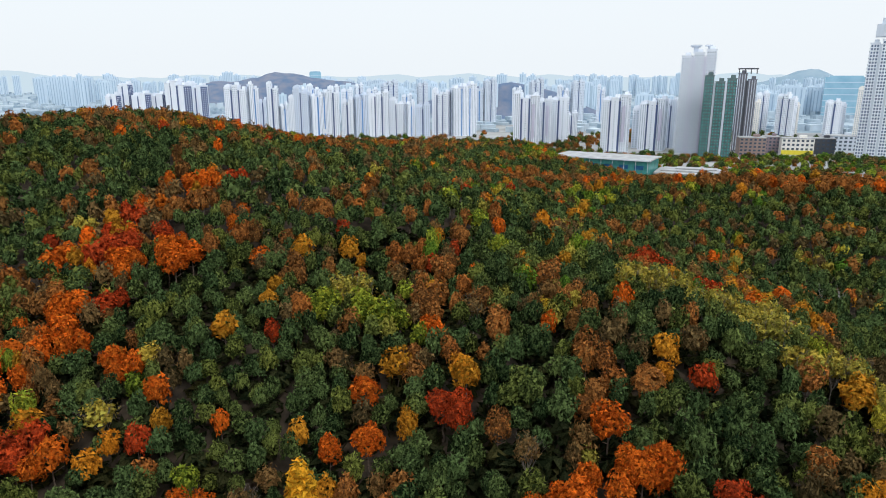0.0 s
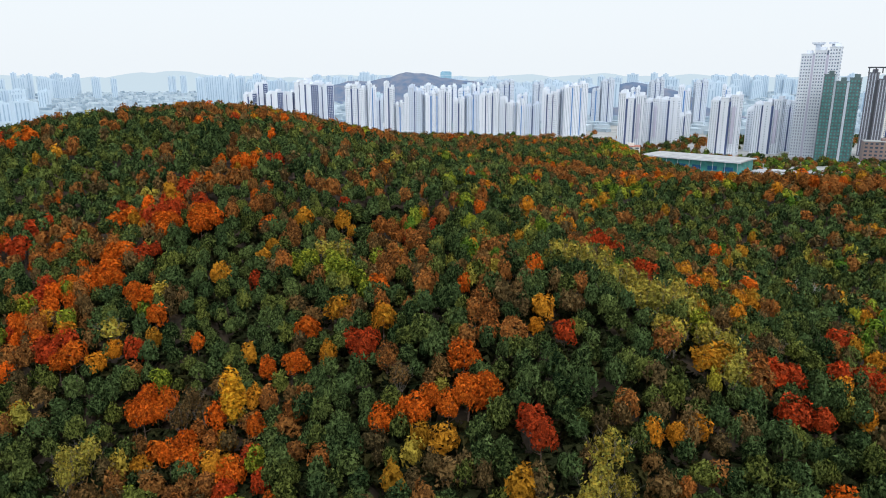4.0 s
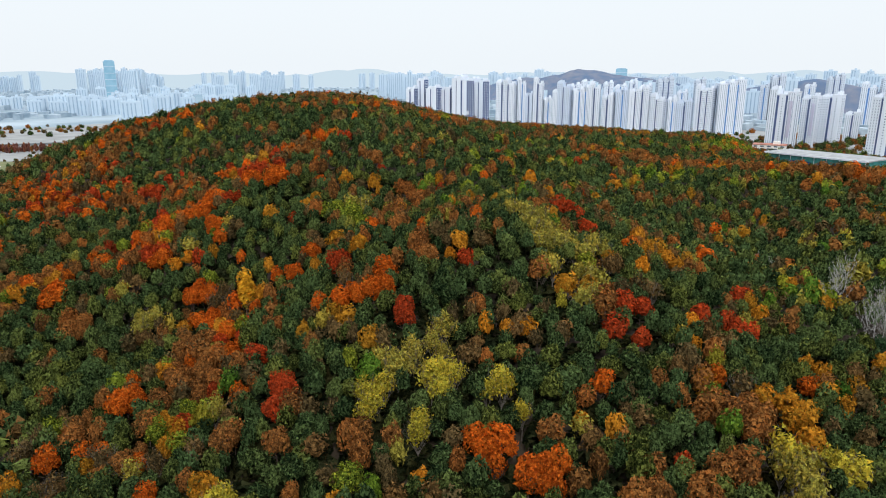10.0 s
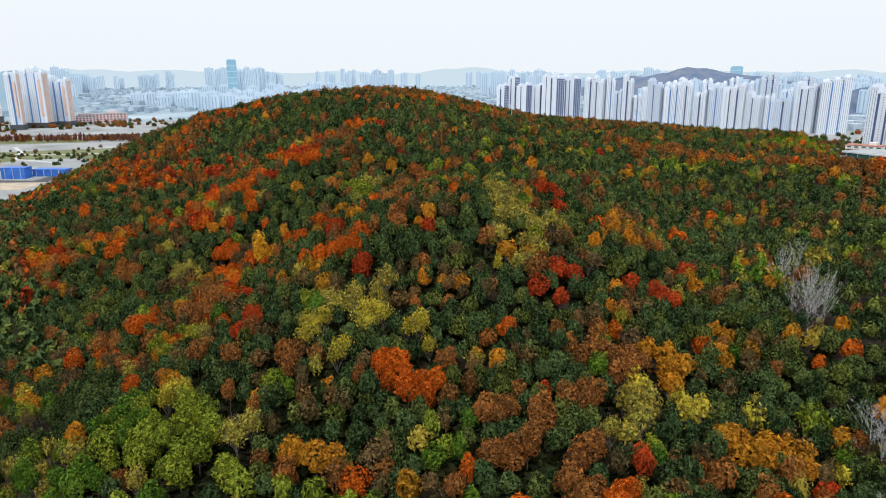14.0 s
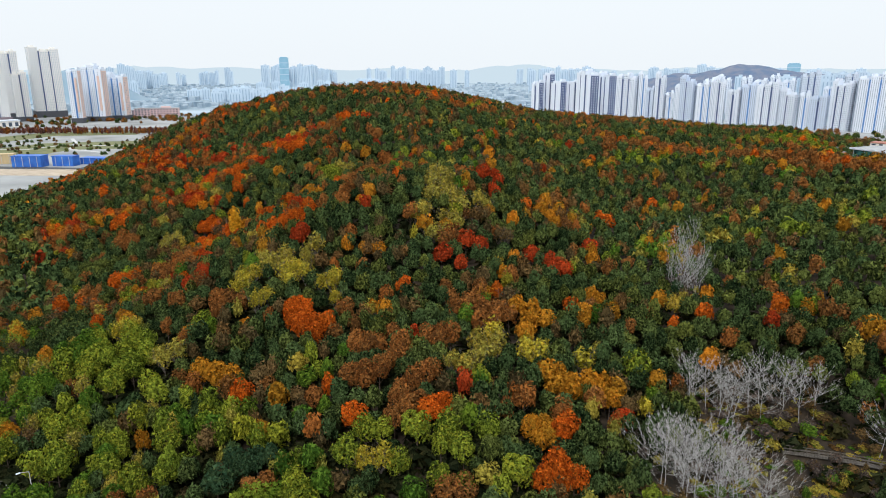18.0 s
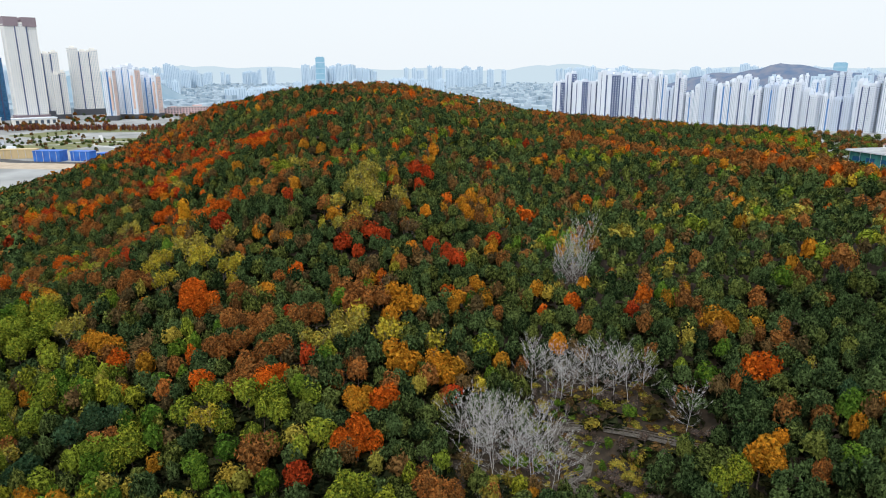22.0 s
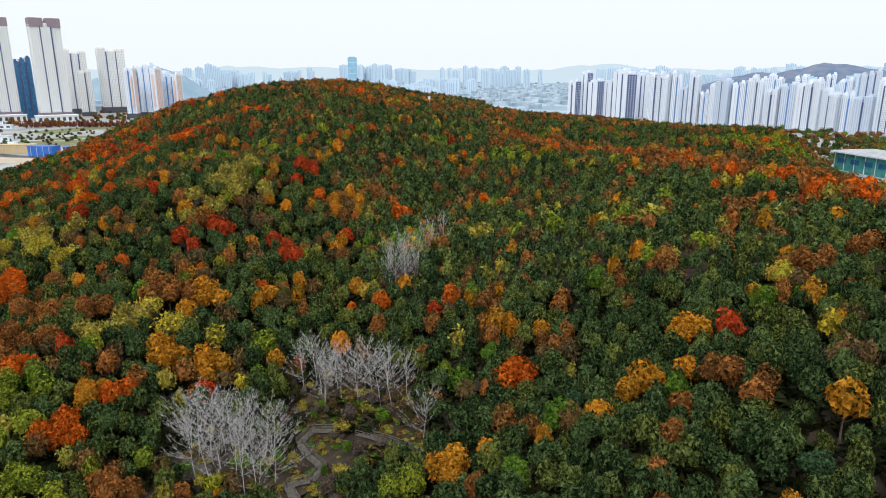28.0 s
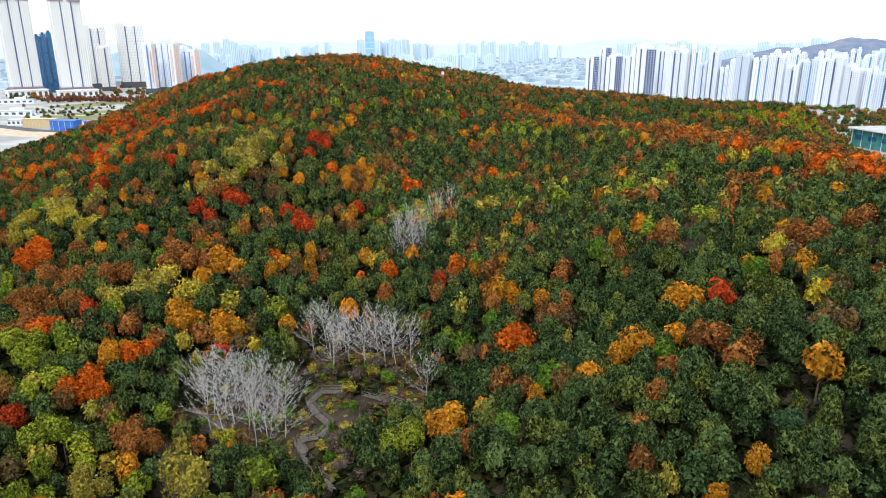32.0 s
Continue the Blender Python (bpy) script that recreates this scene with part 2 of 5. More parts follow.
def at(x, y):
    return float(land(np.array([x]), np.array([y]))[0])


def steps(a, b, fine0, fine1, step, grow=1.35):
    """Grid lines: even between fine0 and fine1, ever wider beyond."""
    mid = list(np.arange(fine0, fine1 + step, step))
    lo, hi, d = [], [], step
    v = fine0
    while v > a:
        d *= grow
        v -= d
        lo.append(max(v, a))
    v, d = mid[-1], step
    while v < b:
        d *= grow
        v += d
        hi.append(min(v, b))
    return np.array(lo[::-1] + mid + hi)


def mesh_of(name, verts, faces, mats, smooth=False):
    me = bpy.data.meshes.new(name)
    me.from_pydata(verts, [], faces)
    for m in mats:
        me.materials.append(m)
    if smooth:
        me.polygons.foreach_set("use_smooth", np.ones(len(me.polygons), bool))
    return me


gx, gy = steps(-6000, 6000, -360, 380, 6), steps(-6000, 6000, -60, 610, 6)
GX, GY = np.meshgrid(gx, gy)
GZ = land(GX.ravel(), GY.ravel())
nx, ny = len(gx), len(gy)
idx = np.arange(nx * ny).reshape(ny, nx)
quads = np.stack([idx[:-1, :-1], idx[:-1, 1:], idx[1:, 1:], idx[1:, :-1]], -1).reshape(-1, 4)


def ground_cover():
    """Leaf litter under the wood that fades into the grey ground of the town."""
    m, n, l = nodes_of("ground_cover")
    p = n["Principled BSDF"]
    p.inputs["Roughness"].default_value = 0.95
    geo, att, mix = n.new("ShaderNodeNewGeometry"), n.new("ShaderNodeAttribute"), n.new("ShaderNodeMix")
    att.attribute_name, mix.data_type = "town", "RGBA"
    for slot, size, low, high in ((6, 1.6, (0.018, 0.014, 0.009), (0.062, 0.042, 0.024)), (7, 45.0, (0.22, 0.225, 0.22), (0.40, 0.41, 0.41))):
        tex, ramp = n.new("ShaderNodeTexNoise"), n.new("ShaderNodeValToRGB")
        tex.inputs["Scale"].default_value, tex.inputs["Detail"].default_value = 1.0 / size, 10.0
        l.new(geo.outputs["Position"], tex.inputs["Vector"])
        ramp.color_ramp.elements[0].position, ramp.color_ramp.elements[0].color = 0.3, (*low, 1)
        ramp.color_ramp.elements[1].position, ramp.color_ramp.elements[1].color = 0.7, (*high, 1)
        l.new(tex.outputs[0], ramp.inputs[0])
        l.new(ramp.outputs[0], mix.inputs[slot])
    l.new(att.outputs["Fac"], mix.inputs[0])
    l.new(mix.outputs[2], p.inputs["Base Color"])
    return m


# the plain beyond 1150 m has haze painted in as a pale blue
hazed_plain = surface("hazed_plain", (0.20, 0.28, 0.34), (0.42, 0.50, 0.56), 0.95, 130.0, 0.0, 0.0, 12.0)
ground = new("ground", mesh_of("ground", np.c_[GX.ravel(), GY.ravel(), GZ].tolist(), quads.tolist(), [ground_cover(), hazed_plain], True))
town = ground.data.attributes.new("town", "FLOAT", "POINT")
town.data.foreach_set("value", (1 - hill_mask(GX.ravel(), GY.ravel()) * 5).clip(0, 1).astype(np.float32))
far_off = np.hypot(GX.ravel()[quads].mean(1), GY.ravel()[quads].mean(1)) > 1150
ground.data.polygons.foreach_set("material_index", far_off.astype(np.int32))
tagged(ground, "leaf-strewn wooded hill falling to a flat grey town", "ground", kind="structure")

CUBE_V = np.array([(x, y, z) for x in (-0.5, 0.5) for y in (-0.5, 0.5) for z in (0, 1)], float)
CUBE_F = np.array([(0, 1, 3, 2), (4, 6, 7, 5), (0, 4, 5, 1), (2, 3, 7, 6), (1, 5, 7, 3), (0, 2, 6, 4)])


class Boxes:
    """Gathers boxes (centre x, y, foot z, sizes) into one mesh."""

    def __init__(self):
        self.v, self.f = [], []

    def add(self, x, y, z, sx, sy, sz, turn=0.0):
        c, s = math.cos(turn), math.sin(turn)
        p = CUBE_V * (sx, sy, sz)
        p = np.c_[p[:, 0] * c - p[:, 1] * s + x, p[:, 0] * s + p[:, 1] * c + y, p[:, 2] + z]
        self.f += (CUBE_F + 8 * len(self.v)).tolist()
        self.v.append(p)
        return self

    def mesh(self, name, material):
        return mesh_of(name, np.concatenate(self.v).tolist(), self.f, [material])


def part(name, data, parent, label="", kind=""):
    """Links a mesh as one part under a thing or under a part."""
    ob = new(name, data)
    ob.parent = parent
    return tagged(ob, label, kind=kind)


def thing(name, x, y, z, turn, label, category, group="", size=1.0):
    """An empty at the foot of a thing, to carry its parts."""
    ob = new(name)
    ob.matrix_basis = pose(x, y, z, 0, 0, turn) @ Matrix.Scale(size, 4)
    return tagged(ob, label, category, group)


# ---- woodland ----
rng = np.random.default_rng(7)


def lobed(d, seed, lobes, depth):
    """Radius of a crown in the directions d: rounded lobes with creases between, no two alike."""
    r = np.random.default_rng(seed)
    k = np.arange(lobes) + 0.5
    u, a = 1 - 1.5 * k / lobes, k * 2.39996 + seed
    q = np.sqrt(1 - u * u)
    mid = np.c_[q * np.cos(a), q * np.sin(a), u] + r.normal(size=(lobes, 3)) * 0.13
    mid /= np.linalg.norm(mid, axis=1)[:, None]
    swell = r.uniform(0.78, 1.16, lobes)
    gap = 2 - 2 * d @ mid.T
    i = gap.argmin(1)
    return swell[i] * (1 - depth * (gap[np.arange(len(d)), i] * lobes / 5.0).clip(0, 1.3))


def sprays(shape, seed, count, size, inner=0, rough=1.0):
    """Leaf sprays of a crown 1 wide as pointed triangles (n, 3, 3) over its lobes; larger inner ones fill its heart."""
    lobes, depth, wide, high, mid, low, spike = {"pine": (9, 0.38, 0.5, 0.46, 0.45, 1.5, 0.75), "dome": (7, 0.40, 0.48, 0.52, 0.44, 1.6, 0.5),
                                                 "open": (9, 0.36, 0.48, 0.54, 0.44, 1.5, 0.6), "spire": (16, 0.22, 0.25, 0.86, 0.74, 1.8, 0.5)}[shape]
    r = np.random.default_rng(seed * 31 + count)
    n = count + inner
    heart = np.zeros(n, bool)
    heart[r.permutation(n)[:inner]] = True
    k = (np.arange(n) + r.uniform(0, 1, n)) / n
    u, a = 1 - low * k, r.permutation(n) * 2.39996 + r.normal(size=n) * 0.3
    q = np.sqrt((1 - u * u).clip(0, 1))
    d = np.c_[q * np.cos(a), q * np.sin(a), u]
    rad = lobed(d, seed, lobes, depth) * np.where(heart, 0.62, 1.0 - 0.24 * r.uniform(0, 1, n) ** 1.5 if shape != "open" else r.uniform(0.45, 1.05, n))
    c = d * rad[:, None] * (wide, wide, high) + (0, 0, mid)

    def unit(v):
        return v / np.linalg.norm(v, axis=1)[:, None]

    out_ = unit(d / (wide, wide, high) + (0, 0, 0.2))
    side = unit(np.cross(out_, r.normal(size=(n, 3))))
    lean = np.where(heart, 0.0, spike * rough * r.uniform(0.2, 1.3, n))[:, None]
    along = unit(side + out_ * lean)
    across = unit(np.cross(along, out_ + r.normal(size=(n, 3)) * np.where(heart, 0.1, 0.4)[:, None]))
    s = (size * r.uniform(0.7, 1.35, n) * np.where(heart, 1.35, 1.0))[:, None]
    w = s * r.uniform(0.6, 1.0, (n, 1))
    return np.stack([c - along * s * 0.8 - across * w, c - along * s * 0.8 + across * w * r.uniform(0.5, 1.2, (n, 1)), c + along * s * r.uniform(0.9, 1.6, (n, 1))], 1)


VARIANTS = 7
# sprays, their size and the larger ones at the heart, from the nearest trees to the hidden far sides
TIERS = ((660, 0.043, 90, 1.3), (330, 0.062, 50, 1.15), (150, 0.094, 22, 1.0), (38, 0.17, 0, 0.4))
SHAPE = {"twig": "open", "pine": "pine", "teal": "pine", "straw": "open", "yellow": "open", "brown": "open"}
CLOUDS = {(shape, g): [sprays(shape, 10 + v, int(n * (0.8 if shape == "open" else 1)), size, inner if shape != "open" else inner // 3, rough) for v in range(VARIANTS)]
          for shape in ("pine", "dome", "open", "spire") for g, (n, size, inner, rough) in enumerate(TIERS)}


def leaf_mesh(name, leaves, tints, material):
    """One mesh of loose leaf sprays (n, 3, 3) with a tint for each."""
    n = len(leaves)
    me = bpy.data.meshes.new(name)
    me.vertices.add(3 * n)
    me.vertices.foreach_set("co", leaves.astype(np.float32).ravel())
    me.loops.add(3 * n)
    me.loops.foreach_set("vertex_index", np.arange(3 * n, dtype=np.int32))
    me.polygons.add(n)
    me.polygons.foreach_set("loop_start", np.arange(0, 3 * n, 3, dtype=np.int32))
    me.update(calc_edges=True)
    att = me.attributes.new("tint", "FLOAT", "POINT")
    att.data.foreach_set("value", np.repeat(tints, 3).astype(np.float32))
    me.materials.append(material)
    return me


def tubes(name, segs, material, sides=5):
    """Tapered round pieces (p0, p1, r0, r1) joined into one mesh."""
    v, f = [], []
    ring = [(math.cos(2 * math.pi * k / sides), math.sin(2 * math.pi * k / sides)) for k in range(sides)]
    for p0, p1, r0, r1 in segs:
        p0, p1 = Vector(p0), Vector(p1)
        ax = (p1 - p0).normalized()
        a = ax.orthogonal().normalized()
        b = ax.cross(a)
        n = len(v)
        v += [tuple(p0 + (a * c + b * s) * r0) for c, s in ring] + [tuple(p1 + (a * c + b * s) * r1) for c, s in ring]
        f += [(n + k, n + (k + 1) % sides, n + sides + (k + 1) % sides, n + sides + k) for k in range(sides)]
        f.append(tuple(range(n + sides, n + 2 * sides)))
    return mesh_of(name, v, f, [material], True)


def trunk_mesh(seed):
    r = random.Random(seed)
    segs, p, rad = [], Vector((0, 0, -0.6)), 0.2
    for k in range(5):
        q = p + Vector((r.uniform(-0.25, 0.25), r.uniform(-0.25, 0.25), 1.35))
        segs.append((p, q, rad, rad * 0.84))
        if k > 1:
            for _ in range(2):
                a = r.uniform(0, 6.28)
                e = q + Vector((math.cos(a) * 1.7, math.sin(a) * 1.7, 1.0))
                segs.append((q, e, rad * 0.5, 0.03))
        p, rad = q, rad * 0.84
    return tubes("trunk", segs, bark)


def limb_mesh(seed):
    """A forking trunk with thin upswept limbs that show through a thinning crown."""
    r = random.Random(seed + 40)
    segs = [((0, 0, -0.6), (0.1, 0, 3.2), 0.17, 0.13)]
    for k in range(9):
        a, h = k * 2.4 + seed, r.uniform(2.2, 3.6)
        p, d, rad = Vector((0.07, 0, h)), Vector((math.cos(a) * 0.55, math.sin(a) * 0.55, 1.0)).normalized(), 0.085
        for _ in range(3):
            q = p + d * r.uniform(1.3, 2.0)
            segs.append((p, q, rad, rad * 0.6))
            for _ in range(3):
                e = q + (d + Vector((r.uniform(-0.7, 0.7), r.uniform(-0.7, 0.7), r.uniform(0, 0.5)))).normalized() * r.uniform(0.8, 1.5)
                segs.append((q, e, rad * 0.45, 0.015))
            p, rad = q, rad * 0.6
            d = (d + Vector((r.uniform(-0.3, 0.3), r.uniform(-0.3, 0.3), 0.15))).normalized()
    return tubes("trunk", segs, grey_bark, 3)


def bare_meshes(seed, tall=12.5):
    """Trunk and bare limbs of a leafless tree with upswept, spreading branches."""
    r = random.Random(seed)
    trunk, limbs = [], []
    p, rad, lean = Vector((0, 0, -0.5)), 0.095, Vector((r.uniform(-0.1, 0.1), r.uniform(-0.1, 0.1), 1))
    step = tall / 12.5
    for k in range(11):
        q = p + (lean + Vector((r.uniform(-0.09, 0.09), r.uniform(-0.09, 0.09), 0))) * step
        trunk.append((p, q, rad, rad * 0.87))
        if k > 2:
            for _ in range(3):
                a, ln = r.uniform(0, 6.28), r.uniform(0.55, 1.15) * (15 - k) * 0.5
                s, d = q.copy(), Vector((math.cos(a), math.sin(a), r.uniform(0.1, 0.45) + 0.09 * k)).normalized()
                lr = max(0.022, rad * 0.3)
                for g in range(3):
                    e = s + d * ln * 0.38
                    limbs.append((s, e, lr, lr * 0.65))
                    for _ in range(7):
                        b = (d + Vector((r.uniform(-0.6, 0.6), r.uniform(-0.6, 0.6), r.uniform(-0.1, 0.6)))).normalized()
                        f = e + b * ln * r.uniform(0.16, 0.34)
                        limbs.append((e, f, max(0.012, lr * 0.36), 0.006))
                    s, lr = e, lr * 0.65
                    d = (d + Vector((r.uniform(-0.2, 0.2), r.uniform(-0.2, 0.2), 0.2))).normalized()
        p, rad = q, rad * 0.87
    return tubes("trunk", trunk, pale_bark), tubes("branching", limbs, pale_bark, 3)


# points of the plan under the flight line, from which the woods are graded fine to coarse
STATIONS = np.array([(0, 0), (70, -32), (140, -42), (200, -36), (250, 0), (270, 35)], float)
NOMINAL, RISE = 6.0, 6.4
CROWN_FOOT = CANOPY - 0.93 * RISE
TRUNKS = [trunk_mesh(k) for k in range(3)]
FORKED = [limb_mesh(k) for k in range(3)]
LABELS = {
    "pine": ("pine_tree", "dark green pine with layered rounded needle masses", "pine tree"),
    "teal": ("pine_tree", "blue-green conifer with dense soft needles", "conifer"),
    "oak": ("oak_tree", "oak with rust-brown autumn leaves", "oak tree"),
    "brown": ("oak_tree", "half-bare oak with dull brown leaves", "oak tree"),
    "orange": ("maple_tree", "maple with bright orange autumn leaves", "maple tree"),
    "red": ("maple_tree", "maple with deep red autumn leaves", "maple tree"),
    "amber": ("broadleaf_tree", "broadleaf tree with amber-yellow autumn leaves", "broadleaf tree"),
    "yellow": ("locust_tree", "loose-crowned tree with pale yellow leaves", "broadleaf tree"),
    "straw": ("locust_tree", "thinning tree with straw-coloured leaves", "broadleaf tree"),
    "lime": ("broadleaf_tree", "broadleaf tree turning yellow-green", "broadleaf tree"),
    "green": ("broadleaf_tree", "broadleaf tree still fresh green", "broadleaf tree"),
}
PROTO = {}


def crown_mesh(kind, shape, v, g):
    q = CLOUDS[shape, g][v] * (NOMINAL, NOMINAL, RISE) + (0, 0, CROWN_FOOT)
    r = np.random.default_rng(v)
    return leaf_mesh("crown", q, r.uniform(0, 0.12, len(q)), LEAF[kind])


def plant(kind, x, y, wide, tall=None, shape=None, z=None, words=None):
    """A tree with trunk and crown; later ones of a kind are copies of the first."""
    shape = shape or SHAPE.get(kind, "dome")
    v = random.randrange(VARIANTS)
    s = wide / NOMINAL
    t = tall or (0.55 + 0.45 * s) * random.uniform(0.92, 1.12)
    z = at(x, y) if z is None else z
    m = pose(x, y, z, 0, 0, random.uniform(0, 360))
    name, label, category = words or LABELS[kind]
    g = int((min(math.hypot(x - a, y - b) for a, b in STATIONS) > np.array((95, 170))).sum()) if name != "shrub" else 1
    key = (kind, shape, v, name, g)
    if key not in PROTO:
        ob = new(name)
        tagged(ob, label, category, category + "s on the hill")
        part("trunk", FORKED[v % 3] if shape == "open" and g < 2 and name != "shrub" else TRUNKS[v % 3], ob)
        part("crown", crown_mesh(kind, shape, v, g), ob)
        PROTO[key] = ob
        ob.matrix_basis = m
    else:
        PROTO[key].scale, keep = (1, 1, 1), PROTO[key].scale[:]
        ob = copy_thing(PROTO[key], m)
        PROTO[key].scale = keep
    ob.scale = (s, s, t)
    return ob


# trees of a striking colour, where they stand: x, y, half width
MARKED = {}
MARKED["amber"] = [(165, 128, 4.3), (197, 147, 4.2), (107, 108, 2.2), (63, 153, 2.9), (62, 144, 2.9), (129, 52, 4.6), (221, 154, 1.9), (192, 91, 4.1), (235, 100, 1.8), (236, 107, 1.8), (233, 128, 3.4), (122, 69, 5.5), (203, 124, 4.6), (58, 122, 2.4), (194, 218, 2.8), (-42, 143, 3.1), (-32, 146, 2.8), (-16, 105, 3.3), (24, 21, 2.9), (67, 24, 3.7), (106, 78, 2.9), (108, 99, 2.9), (103, 85, 4.6), (128, 76, 5.5), (-95, 59, 4.8), (56, 95, 3.3), (62, 22, 3.0), (-75, 92, 3.1), (-29, 145, 1.8), (-50, 114, 3.2)]
MARKED["amber"] += [(-4, 101, 3.5), (-13, 92, 2.0), (-12, 156, 1.8), (8, 141, 1.8), (-53, 93, 2.0), (104, 109, 1.9), (98, 85, 2.9), (118, 119, 2.5)]
MARKED["orange"] = [(178, 118, 4.0), (105, 98, 2.4), (74, 163, 3.7), (72, 45, 4.9), (138, 45, 4.8), (130, 119, 2.7), (-44, 79, 5.5), (-142, 76, 5.5), (-84, 62, 4.9), (-150, 125, 5.1), (-156, 111, 5.2), (187, 251, 4.0), (177, 251, 3.7), (162, 255, 3.8), (158, 212, 2.2), (18, 75, 5.3), (11, 74, 4.2), (16, 83, 3.3), (-21, 100, 3.3), (5, 72, 2.3), (61, 47, 4.8), (15, 17, 2.3), (58, 140, 3.1), (-91, 80, 5.5), (-80, 136, 5.5), (-71, 141, 4.7), (-78, 111, 3.8), (-56, 98, 2.7), (-137, 111, 5.5), (-179, 128, 5.5)]
MARKED["orange"] += [(-177, 115, 5.5), (-162, 101, 5.5), (-181, 87, 5.5), (-15, 36, 4.9), (-11, 16, 2.9), (72, 72, 2.6), (90, 35, 1.8), (-100, 138, 5.1), (-215, 176, 4.9), (-199, 184, 4.8), (-182, 191, 4.7), (-67, 135, 4.8), (-86, 122, 5.5), (-84, 115, 3.8), (-65, 104, 4.3), (-44, 95, 1.8), (-68, 85, 3.5), (-10, 115, 3.9), (-3, 139, 1.8), (3, 161, 2.0), (24, 114, 2.1), (10, 109, 1.8), (-25, 90, 2.4), (-19, 90, 3.3), (22, 75, 2.2), (112, 42, 3.9), (131, 56, 3.6), (101, 32, 3.0), (76, 23, 3.1), (125, 113, 1.8)]
MARKED["oak"] = [(166, 146, 3.9), (168, 217, 5.1), (214, 130, 3.9), (222, 128, 3.7), (206, 180, 4.5), (201, 177, 2.8), (210, 191, 4.1), (156, 50, 4.6), (122, 57, 2.8), (107, 39, 5.3), (96, 42, 3.7), (91, 76, 5.5), (217, 112, 2.2), (49, 96, 3.0), (97, 60, 4.7), (87, 48, 4.6), (114, 249, 3.2), (147, 259, 4.4), (129, 262, 4.6), (105, 273, 4.5), (67, 292, 5.1), (45, 284, 4.6), (29, 273, 4.6), (20, 260, 4.0), (201, 89, 2.2), (94, 50, 4.1), (97, 74, 4.6), (92, 40, 3.5), (104, 45, 2.6), (68, 56, 3.1)]
MARKED["oak"] += [(-10, 46, 4.9), (-10, 52, 4.3), (-16, 25, 3.9), (41, 38, 4.2), (18, 31, 3.8), (29, 32, 2.9), (-63, 55, 4.6), (65, 97, 3.6), (-13, 127, 5.0), (16, 98, 4.2), (-10, 141, 4.4), (-71, 160, 4.4), (-43, 161, 4.2), (-136, 212, 5.1), (-125, 227, 5.1), (-121, 265, 5.4), (-84, 239, 4.8), (-63, 236, 4.6), (-53, 246, 4.7), (-51, 277, 5.0), (2, 111, 3.7), (-1, 123, 2.9), (12, 130, 3.3), (23, 91, 3.2), (-32, 182, 2.9), (-20, 164, 2.6), (42, 220, 3.5), (21, 191, 3.0), (21, 299, 4.6), (92, 270, 3.9)]
MARKED["oak"] += [(0, 242, 3.3), (-130, 183, 3.5), (-114, 184, 3.0), (-44, 334, 4.0), (-27, 338, 4.1), (90, 279, 4.0), (226, 566, 5.5), (274, 553, 5.5), (325, 571, 5.5), (1, 87, 2.4), (96, 81, 4.2), (129, 30, 4.0), (104, 49, 3.1), (152, 188, 3.9)]
MARKED["red"] = [(90, 113, 4.8), (37, 147, 5.5), (88, 133, 3.3), (69, 89, 3.3), (68, 100, 3.3), (205, 148, 3.1), (29, 71, 2.9), (138, 33, 3.0), (144, 125, 2.3), (31, 68, 2.7), (47, 138, 3.5), (89, 59, 2.0), (82, 112, 2.9), (71, 102, 3.3), (74, 91, 2.4), (-147, 132, 5.5), (-128, 140, 5.5), (-125, 129, 4.8), (-73, 87, 4.7), (3, 54, 3.2), (19, 44, 3.9), (22, 39, 2.8), (-105, 148, 3.7), (-174, 143, 4.9), (-77, 123, 3.6), (-89, 131, 3.6), (-83, 143, 3.5), (-86, 157, 3.1), (-68, 177, 3.6), (-35, 155, 2.5)]
MARKED["red"] += [(-8, 150, 1.9), (-6, 93, 4.0), (32, 93, 2.4), (-76, 147, 2.9), (-41, 115, 2.0), (-55, 89, 2.4)]
MARKED["straw"] = [(-29, 132, 5.5), (31, 127, 5.5), (46, 110, 5.5), (113, 166, 5.5), (156, 194, 4.5), (38, 56, 5.5), (105, 65, 5.5), (106, 58, 4.5), (171, 54, 4.8), (162, 41, 4.8), (164, 55, 4.3), (185, 127, 1.8), (35, 123, 5.5), (46, 117, 5.5), (52, 112, 4.9), (41, 65, 4.6), (119, 88, 2.4), (-50, 65, 4.9), (54, 123, 3.5), (49, 20, 4.2), (28, 0, 3.0), (-100, 156, 3.8), (-63, 93, 3.2)]
MARKED["straw"] += [(58, 104, 4.5), (62, 96, 4.0), (50, 100, 4.5), (40, 116, 4.8)]
MARKED["yellow"] = [(111, 74, 5.5), (120, 80, 3.4), (56, 61, 4.5), (38, 46, 4.8), (103, 71, 3.7), (46, 57, 5.5), (62, 58, 2.3), (50, 43, 2.7), (29, 20, 4.7), (48, 47, 2.3), (111, 28, 3.9)]
MARKED["lime"] = [(128, 183, 3.2), (141, 221, 3.2), (121, 175, 3.2), (121, 38, 4.7), (114, 36, 3.4), (147, 37, 4.5), (167, 47, 2.9), (178, 64, 3.0), (190, 84, 3.9), (133, 41, 3.4), (46, 445, 5.5), (55, 461, 5.5), (63, 475, 5.5), (64, 500, 5.5), (39, 432, 4.7), (-33, 124, 5.5), (45, 31, 2.9), (38, 17, 4.9), (44, 17, 4.3), (129, 88, 3.4), (4, 149, 4.0), (-2, 165, 3.4), (38, 8, 4.8), (31, 4, 3.4), (1, 30, 2.8), (-78, 96, 2.5), (-24, 122, 4.8), (-18, 119, 3.5), (-10, 180, 3.7)]
